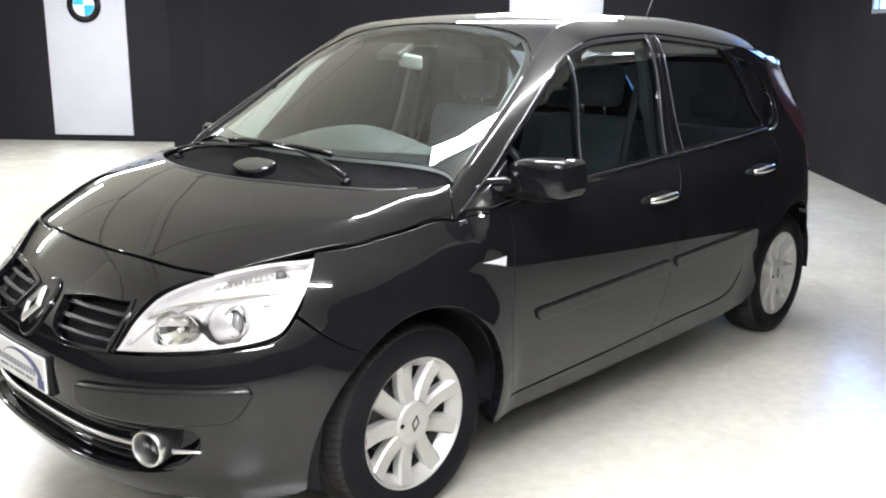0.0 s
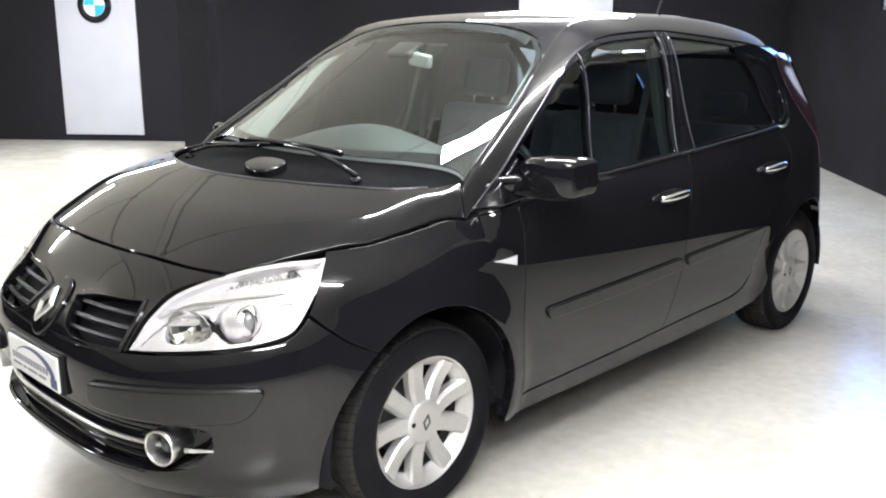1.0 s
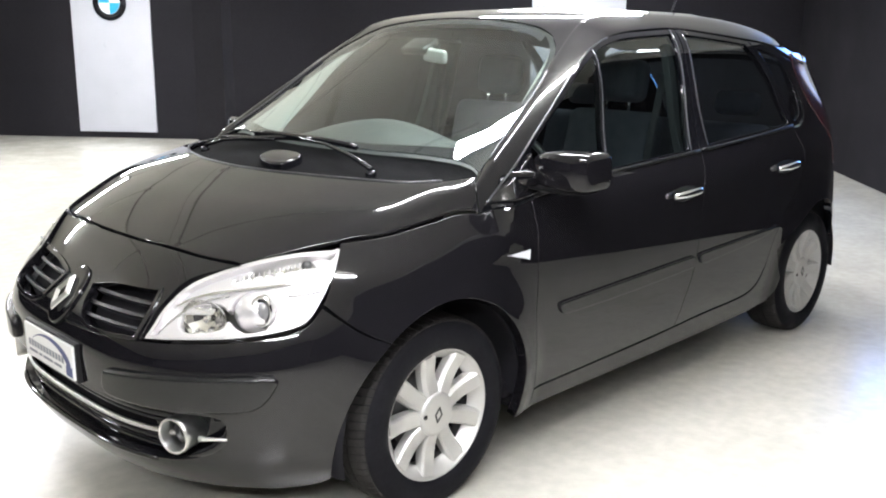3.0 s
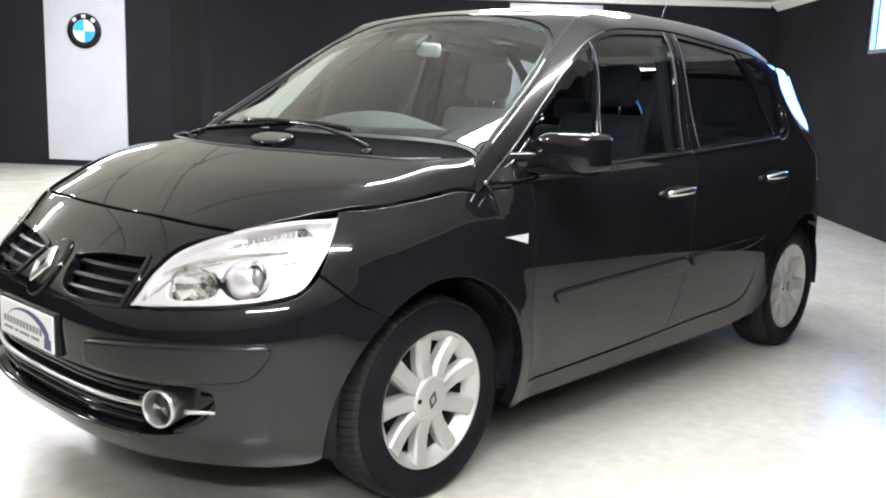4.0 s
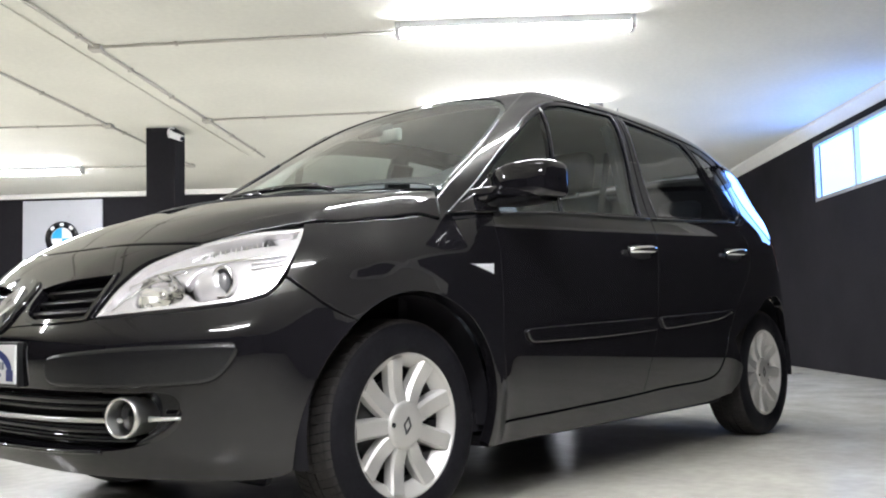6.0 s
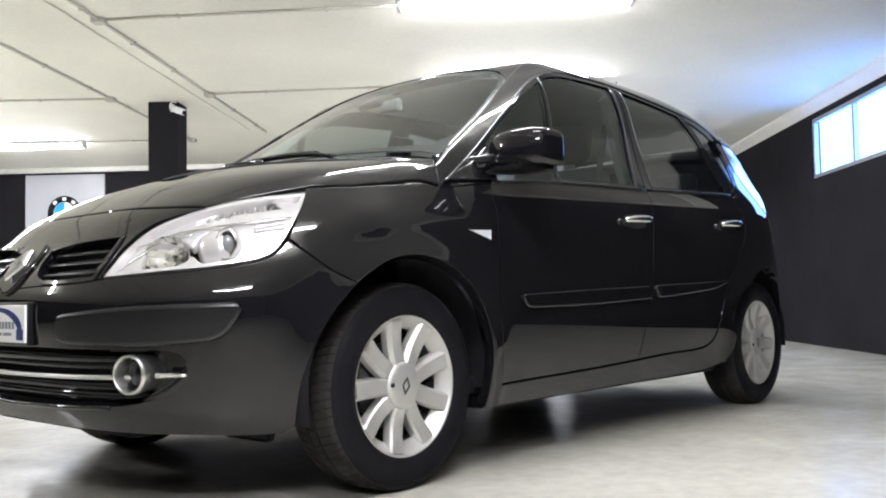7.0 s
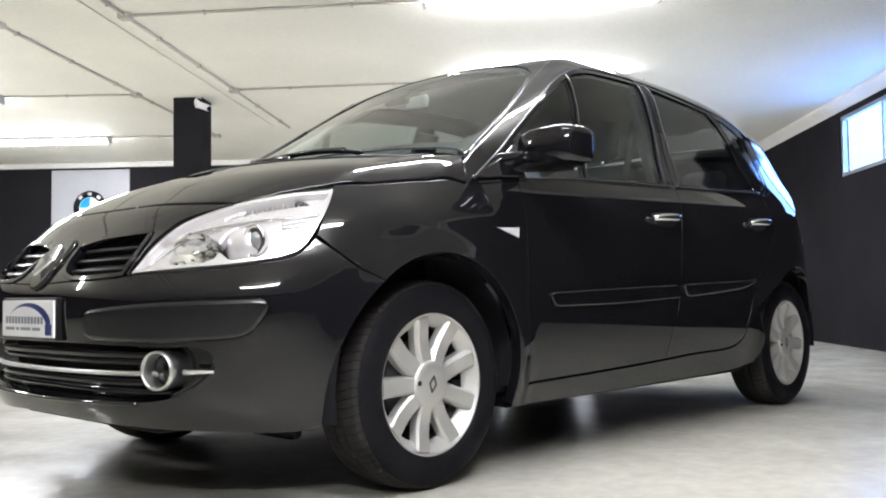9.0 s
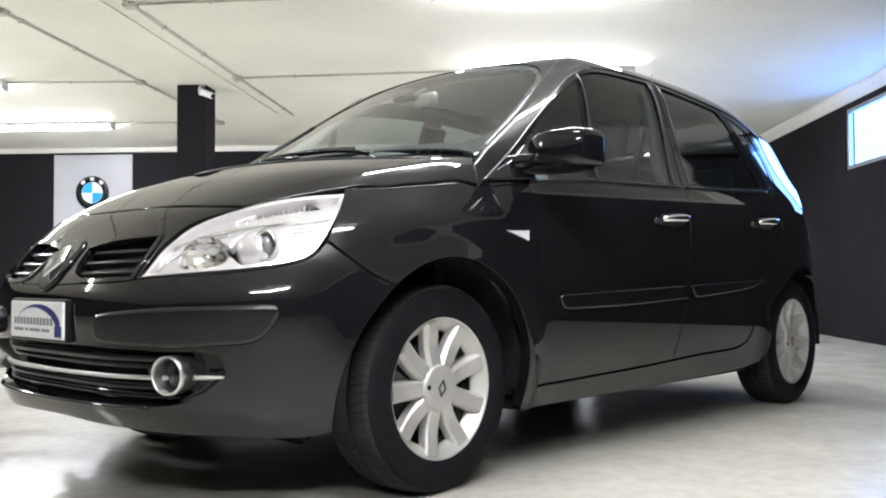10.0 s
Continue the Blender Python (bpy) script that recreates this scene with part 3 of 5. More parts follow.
def panel(name, kind, line, mat, parent, side=-1, holes=(), step=0.03, gap=0.0012, lift=0.0, depth=0.014, label="", soft=0.0016):
    """A sheet on the body's shape inside a closed line, with holes, its edges turned inwards. side 1 mirrors it to the right."""
    line = shrunk(np.array(line), gap + (soft if depth else 0))
    holes = [np.array(h) for h in holes]
    loops = [line] + holes
    pts, edges = [], []
    for l in loops:
        k = len(pts)
        pts += list(l)
        edges += [(k + i, k + (i + 1) % len(l)) for i in range(len(l))]
    lo, hi = line.min(0), line.max(0)
    gx, gy = np.meshgrid(np.arange(lo[0] + step / 2, hi[0], step), np.arange(lo[1] + step / 2, hi[1], step))
    q = np.stack((gx.ravel(), gy.ravel()), -1)
    if len(q):
        q = q[contains(line, q)]
    for l in loops:
        if len(q):
            q = q[np.sqrt(((q[:, None] - l[None]) ** 2).sum(-1)).min(1) > step * 0.35]
    for h in holes:
        if len(q):
            q = q[~contains(h, q)]
    allp = pts + list(q)
    from mathutils.geometry import delaunay_2d_cdt
    v2, _, faces, _, _, _ = delaunay_2d_cdt([Vector((float(a), float(b))) for a, b in allp], edges, [], 0, 1e-6)
    v2 = np.array([(v[0], v[1]) for v in v2])
    tri = np.array([f for f in faces if len(f) == 3])
    mid = v2[tri].mean(1)
    keep = contains(line, mid)
    for h in holes:
        keep &= ~contains(h, mid)
    tri = tri[keep]
    used = np.unique(tri)
    remap = -np.ones(len(v2), int)
    remap[used] = np.arange(len(used))
    tri, v2 = remap[tri], v2[used]
    p, n = on_body(kind, v2[:, 0], v2[:, 1])
    p = p + n * lift
    # face outwards
    fn = np.cross(p[tri[:, 1]] - p[tri[:, 0]], p[tri[:, 2]] - p[tri[:, 0]])
    flip = (fn * n[tri[:, 0]]).sum(1) < 0
    tri[flip] = tri[flip][:, ::-1]
    count = {}
    for f in tri:
        for a, b in ((f[0], f[1]), (f[1], f[2]), (f[2], f[0])):
            count[(a, b)] = 1
    rim = [(a, b) for a, b in count if (b, a) not in count]
    verts, norms, fs = list(p), list(n), [tuple(f) for f in tri]
    if depth and rim:
        out = {}
        for a, b in rim:
            t = np.cross(p[b] - p[a], n[a])
            t = t / max(np.linalg.norm(t), 1e-9)
            out.setdefault(a, []).append(t)
            out.setdefault(b, []).append(t)
        ids = {}
        for a, ts in out.items():
            t = np.mean(ts, 0)
            t = t / max(np.linalg.norm(t), 1e-9)
            r = min(soft, depth * 0.8)
            ids[a] = len(verts)
            for w in (30, 60, 90):
                c, s = math.cos(radians(w)), math.sin(radians(w))
                verts.append(p[a] + t * r * s - n[a] * r * (1 - c))
                norms.append(t * s + n[a] * c)
            verts.append(p[a] + t * r - n[a] * depth)
            norms.append(t)
        for a, b in rim:
            ia, ib = ids[a], ids[b]
            fs.append((a, ia, ib, b))
            for q in range(3):
                fs.append((ia + q, ia + q + 1, ib + q + 1, ib + q))
    verts, norms = np.array(verts), np.array(norms)
    if side > 0:
        verts[:, 1] *= -1
        norms[:, 1] *= -1
        fs = [tuple(reversed(f)) for f in fs]
    return mesh_object(name, verts, fs, mat, parent, label, True, norms)


def place_on(kind, a, b, lift=0.0):
    p, n = on_body(kind, [a], [b])
    return Vector(p[0] + n[0] * lift), Vector(n[0])


# ---- the car ----
car = new("car")
tagged(car, "glossy black compact people carrier with silver alloy wheels", "car")
SIDES = (-1, 1)

HOOD_EDGE = [(-0.315, 0.748), (-0.2, 0.800), (-0.1, 0.816), (0.0, 0.825), (0.1, 0.831), (0.18, 0.842)]
HOOD_SIDE = [(x, float(on_body("top", [x], [-y])[0][0][2]) - 0.001) for x, y in HOOD_EDGE]
FOOT = HOOD_SIDE[-1]
belt = curve((0.17, 0.333, 0.785, 1.203, 1.547, 2.007, 2.498), (0.962, 0.975, 1.012, 1.029, 1.042, 1.062, 1.088))
BELT = [(x, float(belt(x))) for x in (0.40, 0.62, 0.84, 1.05, 1.26, 1.43, 1.545)]
BELT_R = [(x, float(belt(x))) for x in (1.56, 1.8, 2.05, 2.3, 2.49)]
DLO_F = [FOOT, (0.37, 1.09), (0.52, 1.206), (0.607, 1.268), (0.795, 1.407), (0.893, 1.459), (0.985, 1.497), (1.119, 1.522), (1.28, 1.533), (1.567, 1.546)]
DLO_R = [(1.572, 1.546), (1.763, 1.533), (1.98, 1.516), (2.20, 1.496)]
DLO_Q = [(2.20, 1.496), (2.40, 1.480), (2.55, 1.456), (2.65, 1.395), (2.70, 1.29), (2.68, 1.17), (2.59, 1.100), (2.49, 1.088)]
DIV = [(2.20, 1.496), (2.30, 1.41), (2.395, 1.316), (2.45, 1.21), (2.49, 1.088)]
DOOR_GAP = [(0.40, 0.980), (0.405, 0.928), (0.413, 0.87), (0.417, 0.725), (0.421, 0.514), (0.436, 0.38), (0.457, 0.290)]
MID_GAP = [(1.552, 1.046), (1.527, 0.972), (1.497, 0.87), (1.478, 0.748), (1.46, 0.556), (1.415, 0.42), (1.386, 0.315)]
SILL = [(0.457, 0.290), (0.761, 0.297), (1.15, 0.307), (1.386, 0.315)]
SILL_R = [(1.386, 0.315), (1.613, 0.325), (1.93, 0.331), (2.05, 0.35), (2.10, 0.386), (2.143, 0.452)]
DOOR_ARC = [(2.143, 0.452), (2.19, 0.57), (2.27, 0.685), (2.37, 0.775), (2.455, 0.87), (2.50, 0.98), (2.49, 1.088)]
FRONT_ARCH = [(-0.022 + 0.386 * math.cos(radians(a)), 0.325 + 0.398 * math.sin(radians(a))) for a in range(-16, 131, 6)]
REAR_ARCH = [(AXLE_R + 0.378 * math.cos(radians(a)), 0.325 + 0.388 * math.sin(radians(a))) for a in range(20, 197, 6)]
TAIL_EDGE = [(2.84, 1.36), (2.90, 1.20), (2.945, 1.0), (2.965, 0.8), (3.0, 0.64), (3.035, 0.54), (3.06, 0.47)]
SEAM = [FRONT_ARCH[-1], (-0.334, 0.680), (-0.388, 0.725), (-0.425, 0.768)]
LAMP_LOW = [(-0.79, -0.45, 0.667), (-0.716, -0.593, 0.679), (-0.613, -0.71, 0.691), (-0.514, -0.78, 0.71), (-0.472, -0.804, 0.730),
            (-0.433, -0.803, 0.768), (-0.376, -0.798, 0.845), (-0.316, -0.753, 0.91)]
LAMP_UP = [(-0.79, -0.45, 0.667), (-0.76, -0.456, 0.709), (-0.718, -0.452, 0.75), (-0.646, -0.484, 0.813), (-0.538, -0.578, 0.868),
           (-0.423, -0.665, 0.899), (-0.316, -0.753, 0.91)]
lamp_low = [(fa(x, y), z) for x, y, z in LAMP_LOW]
lamp_up = [(fa(x, y), z) for x, y, z in LAMP_UP]
hood_front = [(-0.625, 0.0), (-0.622, 0.15), (-0.612, 0.264), (-0.588, 0.45), (-0.543, 0.585)]
hood_half = hood_front + [(-0.47, 0.642), (-0.388, 0.700)] + HOOD_EDGE
hood_rear = [(0.228, 0.775), (0.118, 0.738), (0.036, 0.670), (-0.026, 0.578), (-0.097, 0.438), (-0.140, 0.313), (-0.170, 0.195), (-0.187, 0.0)]
glass_base = [(0.255, 0.768), (0.262, 0.735), (0.258, 0.680), (0.222, 0.562), (0.185, 0.45), (0.152, 0.33), (0.124, 0.15), (0.116, 0.0)]
glass_side = [(0.255, 0.768), (0.419, 0.737), (0.573, 0.705), (0.724, 0.669), (0.80, 0.635), (0.851, 0.598), (0.898, 0.540)]
header = [(0.898, 0.540), (0.922, 0.45), (0.935, 0.26), (0.942, 0.0)]

# bonnet, cowl, windscreen, roof
panel("hood", "top", outline(both(hood_half[:5]), hood_half[4:8], hood_half[7:], [hood_half[-1], hood_rear[0]], hood_rear + [(a, -b) for a, b in reversed(hood_rear[:-1])],
                             [(0.228, -0.775), (0.18, -0.842)], [(a, -b) for a, b in reversed(hood_half[7:])], [(a, -b) for a, b in reversed(hood_half[4:8])]),
      PAINT, car, 0, step=0.026, label="glossy black bonnet", soft=0.006)
panel("cowl", "top", outline([(a + 0.004, b) for a, b in hood_rear] + [(a + 0.004, -b) for a, b in reversed(hood_rear[:-1])],
                             [(0.232, -0.775), (0.255, -0.768)], [(a, -b) for a, b in glass_base] + [(a, b) for a, b in reversed(glass_base[:-1])], [(0.255, 0.768), (0.232, 0.775)]),
      COWL, car, 0, step=0.03, lift=-0.022, label="matt black plastic cowl")
# grey bar added in place of the glint on the bonnet's rear edge
edge_line = spl([(a - 0.004, -b) for a, b in hood_rear[1:]] + [(a - 0.004, b) for a, b in reversed(hood_rear[1:-1])], 0.03)
p, n = on_body("top", [q[0] for q in edge_line], [q[1] for q in edge_line])
v, f = tube_mesh([Vector(q + 0.001 * m) for q, m in zip(p, n)], 0.0035, 8)
mesh_object("hood_edge_glint", v, f, EDGE, car, "thin grey bar imitating the highlight along the rear edge of the bonnet")
wind = outline([(a, b) for a, b in glass_base] + [(a, -b) for a, b in reversed(glass_base[:-1])], [(a, -b) for a, b in glass_side],
               [(a, -b) for a, b in header] + [(a, b) for a, b in reversed(header[:-1])], list(reversed(glass_side)))
windscreen = panel("windscreen", "top", wind, GLASS, car, 0, step=0.028, lift=-0.004, depth=0.004, label="green-tinted windscreen")
frit_base = [(0.315, 0.672), (0.272, 0.56), (0.228, 0.45), (0.190, 0.33), (0.158, 0.15), (0.148, 0.0)]
frit = outline(frit_base + [(a, -b) for a, b in reversed(frit_base[:-1])], [(a, -b + 0.030) for a, b in glass_side[1:]],
               [(a - 0.035, -b * 0.95) for a, b in header] + [(a - 0.035, b * 0.95) for a, b in reversed(header[:-1])], [(a, b - 0.030) for a, b in reversed(glass_side[1:])])
panel("glass_border", "top", wind, DARK, windscreen, 0, holes=[frit], step=0.05, lift=-0.010, depth=0.0, label="black printed border of the windscreen")
ROOF_Y = [(0.80, 0.637), (0.90, 0.616), (1.0, 0.597), (1.15, 0.578), (1.6, 0.565), (2.1, 0.565), (2.6, 0.55), (2.92, 0.52)]
roof_corner = [(0.898, 0.540), (0.851, 0.598), (0.80, 0.637)]
ROOF_W = [(a, b + 0.010) for a, b in ROOF_Y[1:]]
roof_line = outline([(a, -b) for a, b in header] + [(a, b) for a, b in reversed(header[:-1])], roof_corner, [roof_corner[-1]] + ROOF_W, [(2.92, 0.53), (2.985, 0.0), (2.92, -0.53)], [(a, -b) for a, b in reversed([roof_corner[-1]] + ROOF_W)], [(a, -b) for a, b in reversed(roof_corner)])
roof = panel("roof", "top", roof_line, PAINT, car, 0, step=0.05)
panel("headliner", "top", shrunk(roof_line, 0.02), LINER, car, 0, step=0.08, lift=-0.05, depth=0.0, label="pale grey headliner")
# aerial on the roof
v, f = tube_mesh([(2.55, -0.02, 1.565), (2.62, -0.02, 1.68), (2.72, -0.02, 1.86)], lambda t: 0.007 - 0.005 * t, 8)
mesh_object("aerial", v, f, TRIM, car)


def rail_b(y, z):
    return (y + z) * math.sqrt(0.5)


def smoothed(p, rounds=24):
    p = np.array(p, float)
    for _ in range(rounds):
        p[1:-1] = (p[:-2] + 2 * p[1:-1] + p[2:]) / 4
    return p


def resampled(p, n):
    d = np.concatenate(([0], np.cumsum(np.linalg.norm(np.diff(p, axis=0), axis=1))))
    t = np.linspace(0, d[-1], n)
    return np.stack([np.interp(t, d, p[:, k]) for k in range(3)], -1)


rail_low = spl(DLO_F + DLO_R[1:] + DLO_Q[1:3] + [(2.70, 1.415), (2.90, 1.37)], 0.02)
rail_up = spl([(0.205, 0.800)] + glass_side[:4] + ROOF_Y, 0.02)
low3 = smoothed(on_body("side", [q[0] for q in rail_low], [q[1] for q in rail_low])[0])
up3 = smoothed(on_body("top", [q[0] for q in rail_up], [-q[1] for q in rail_up])[0])
turn_l, turn_u = int(np.argmax(low3[:, 0] > 1.02)), int(np.argmax(up3[:, 0] > 0.90))
low3 = np.concatenate((resampled(low3[:turn_l + 1], 60), resampled(low3[turn_l:], 90)[1:]))
up3 = np.concatenate((resampled(up3[:turn_u + 1], 60), resampled(up3[turn_u:], 90)[1:]))
low3, up3 = smoothed(low3, 12), smoothed(up3, 12)
up3[:, 2] = smoothed(on_body("top", up3[:, 0], up3[:, 1])[0], 4)[:, 2] + 0.001
mids = (low3 + up3) / 2
rail_out = np.array([(-0.20, -0.92, 0.33) if x < 1.0 else (0.0, -0.75, 0.66) for x in mids[:, 0]])
bulge = ((on_body("rail", mids[:, 0], (mids[:, 1] + mids[:, 2]) * math.sqrt(0.5))[0] - mids) * rail_out).sum(1)
width = np.linalg.norm(up3 - low3, axis=1)
near = np.clip((0.78 - mids[:, 0]) / 0.25, 0, 1)
bulge = near * 0.30 * width + (1 - near) * np.clip(bulge, 0.0, 0.10 * width)
bulge = smoothed(np.stack((bulge, bulge), -1), 30)[:, 0]
for side in SIDES:
    vs, fs, n = [], [], 19
    for q, (a, c) in enumerate(zip(low3, up3)):
        foot = min(1.0, 0.1 + q / 9)
        out = rail_out[q]
        for k in range(n):
            t = (k - 1) / (n - 3)
            if 0 <= t <= 1:
                even = 1 - abs(2 * t - 1) ** 2.4
                high = 1 - abs((t - 0.87) / 0.87) ** 1.2 if t < 0.87 else 1 - ((t - 0.87) / 0.13) ** 2
                p = a + (c - a) * t + out * (bulge[q] * (near[q] * high + (1 - near[q]) * even) * foot + 0.0015)
            else:
                p = (a if t < 0 else c) - out * 0.03
            vs.append((p[0], p[1] * -side, p[2]))
    for q in range(len(low3) - 1):
        for k in range(n - 1):
            f = (q * n + k, (q + 1) * n + k, (q + 1) * n + k + 1, q * n + k + 1)
            fs.append(f if side < 0 else tuple(reversed(f)))
    cut = 57
    mesh_object("windscreen_pillar", vs[:(cut + 1) * n], fs[:cut * (n - 1)], PAINT, car, "glossy black windscreen pillar")
    mesh_object("roof_rail", vs[cut * n:], [tuple(i - cut * n for i in f) for f in fs[cut * (n - 1):]], PAINT, car, "black roof rail")
    for line, r in ((up3[9:44], 0.0032), (low3[3:60], 0.0032)):
        v, f = tube_mesh([Vector((q[0], -side * q[1], q[2] + 0.002)) for q in line], r, 8)
        mesh_object("pillar_strip", v, f, EDGE, car, "thin grey strip along the windscreen pillar")

# front panel between the lamps, with the two grille openings
lamp_in = [(fa(x, y), z) for x, y, z in LAMP_UP[:5]]
nose_top = []
for x, y in hood_front:
    p, _ = on_body("top", [x], [-y])
    nose_top.append((fa(p[0][0], p[0][1]), p[0][2] - 0.002))
nose_low = [(0.0, 0.640), (0.10, 0.645), (0.25, 0.650), (fa(-0.79, -0.45), 0.661)]
nose_half_side = [(fa(-0.79, -0.45) - 0.002, 0.661)] + [(a - 0.006, z + 0.004) for a, z in lamp_in[1:4]] + [(nose_top[-1][0], nose_top[-1][1])]
GRILLE = [[(0.088, 0.752), (0.2, 0.772), (fa(-0.702, -0.405), 0.782)], [(fa(-0.702, -0.405), 0.782), (fa(-0.76, -0.425), 0.72), (fa(-0.797, -0.425), 0.664)],
          [(fa(-0.797, -0.425), 0.664), (0.25, 0.657), (0.17, 0.658)], [(0.17, 0.658), (0.13, 0.672), (0.108, 0.70), (0.088, 0.752)]]
grille_l = outline(*GRILLE, step=0.015)
grille_r = outline(*[[(-a, b) for a, b in g] for g in GRILLE], step=0.015)
nose_line_out = outline(both_a(nose_low), nose_half_side, list(reversed(nose_top)) + [(-a, b) for a, b in nose_top[1:]], [(-a, b) for a, b in reversed(nose_half_side)])
front_panel = panel("front_panel", "front", nose_line_out, PAINT, car, 0, holes=[grille_l, grille_r], step=0.022, depth=0.03)
for side, g in ((-1, grille_l), (1, grille_l)):
    back = panel("grille", "front", shrunk(g, -0.004), DARK, car, side, step=0.03, lift=-0.05, depth=0.0, label="black slatted upper grille")
    for k in range(3):
        z = 0.680 + 0.031 * k
        a0, a1 = 0.114 - 0.0055 * k, fa(-0.797, -0.425) - 0.003 + 0.0005 * k
        strip = outline([(a0, z), (a1, z + 0.004)], [(a1, z + 0.004), (a1, z + 0.016)], [(a1, z + 0.016), (a0, z + 0.012)], [(a0, z + 0.012), (a0 + 0.012, z + 0.006), (a0, z)], step=0.03)
        panel("slat", "front", strip, TRIM, back, side, step=0.04, lift=-0.012, depth=0.02)
    # bevelled frame round the opening
    panel("grille_surround", "front", shrunk(g, -0.010), PAINT, back, side, holes=[shrunk(g, 0.002)], step=0.03, lift=0.006, depth=0.02)

# bumper
bump_top = nose_low[:-1] + [(fa(-0.79, -0.45), 0.660)] + [(fa(x, y), z - 0.010) for x, y, z in LAMP_LOW[1:5]] + [(fa(-0.430, -0.812), 0.760)]


def side_fa(x, z):
    p, _ = on_body("side", [x], [z])
    return fa(p[0][0], p[0][1]), z


bump_seam = [(fa(-0.430, -0.812), 0.760)] + [side_fa(x, z - 0.004) for x, z in SEAM[2:0:-1]] + [side_fa(*FRONT_ARCH[-1])]
bump_arch = [side_fa(-0.022 - 0.386 * math.cos(radians(a)) - 0.03 * math.sin(radians(50 - a)) ** 2, 0.325 + 0.398 * math.sin(radians(a))) for a in (50, 40, 30, 20, 10, 0, -12)]
bump_arch[0] = bump_seam[-1]
bump_low = [bump_arch[-1], (fa(-0.482, -0.786), 0.226), (fa(-0.70, -0.578), 0.236), (fa(-0.806, -0.307), 0.245), (0.0, 0.252)]
INTAKE = [[(0.0, 0.473), (fa(-0.855, -0.235), 0.474), (fa(-0.808, -0.47), 0.470), (fa(-0.70, -0.655), 0.468)],
          [(fa(-0.70, -0.655), 0.468), (fa(-0.668, -0.690), 0.448), (fa(-0.669, -0.684), 0.411), (fa(-0.697, -0.646), 0.353), (fa(-0.746, -0.575), 0.322), (fa(-0.809, -0.45), 0.309), (fa(-0.855, -0.239), 0.303), (0.0, 0.300)]]
intake = outline(both_a(INTAKE[0]), INTAKE[1] + [(-a, b) for a, b in reversed(INTAKE[1][:-1])], rounds=2)
bumper = panel("front_bumper", "front", outline(both_a(bump_top), bump_seam, bump_arch, bump_low + [(-a, b) for a, b in reversed(bump_low[:-1])],
                                                [(-a, b) for a, b in reversed(bump_arch)], [(-a, b) for a, b in reversed(bump_seam)]),
               PAINT, car, 0, holes=[intake], step=0.024, depth=0.045)
# lower intake: dark back, curved slats, chrome strip
lower = panel("lower_grille", "front", shrunk(intake, -0.004), DARK, bumper, 0, step=0.04, lift=-0.085, depth=0.0, label="black lower intake")


def front_bar(a0, a1, z, r, lift, flat=1.0, n=25, rise=0.0):
    aa = np.linspace(a0, a1, n)
    p, nn = on_body("front", aa, np.full(n, z) + rise * np.abs(aa))
    return tube_mesh([Vector(q + m * lift) for q, m in zip(p, nn)], r, 10, flat)


for z, r, mat, name, lift in ((0.440, 0.008, SATIN, "intake_slat", -0.040), (0.418, 0.006, SATIN, "intake_slat", -0.045), (0.360, 0.008, SATIN, "intake_slat", -0.04), (0.333, 0.008, SATIN, "intake_slat", -0.04)):
    v, f = front_bar(-0.48, 0.48, z, r, lift, 1.6)
    mesh_object(name, v, f, mat, bumper)
v, f = front_bar(-0.46, 0.46, 0.384, 0.0075, -0.03, 1.0, 31, 0.01)
mesh_object("chrome_strip", v, f, SATIN_CHROME, bumper, "thin chrome strip across the intake")
v, f = front_bar(-0.40, 0.40, 0.300, 0.009, -0.004, 0.8, 31, 0.02)
mesh_object("lip_strip", v, f, PAINT, bumper)
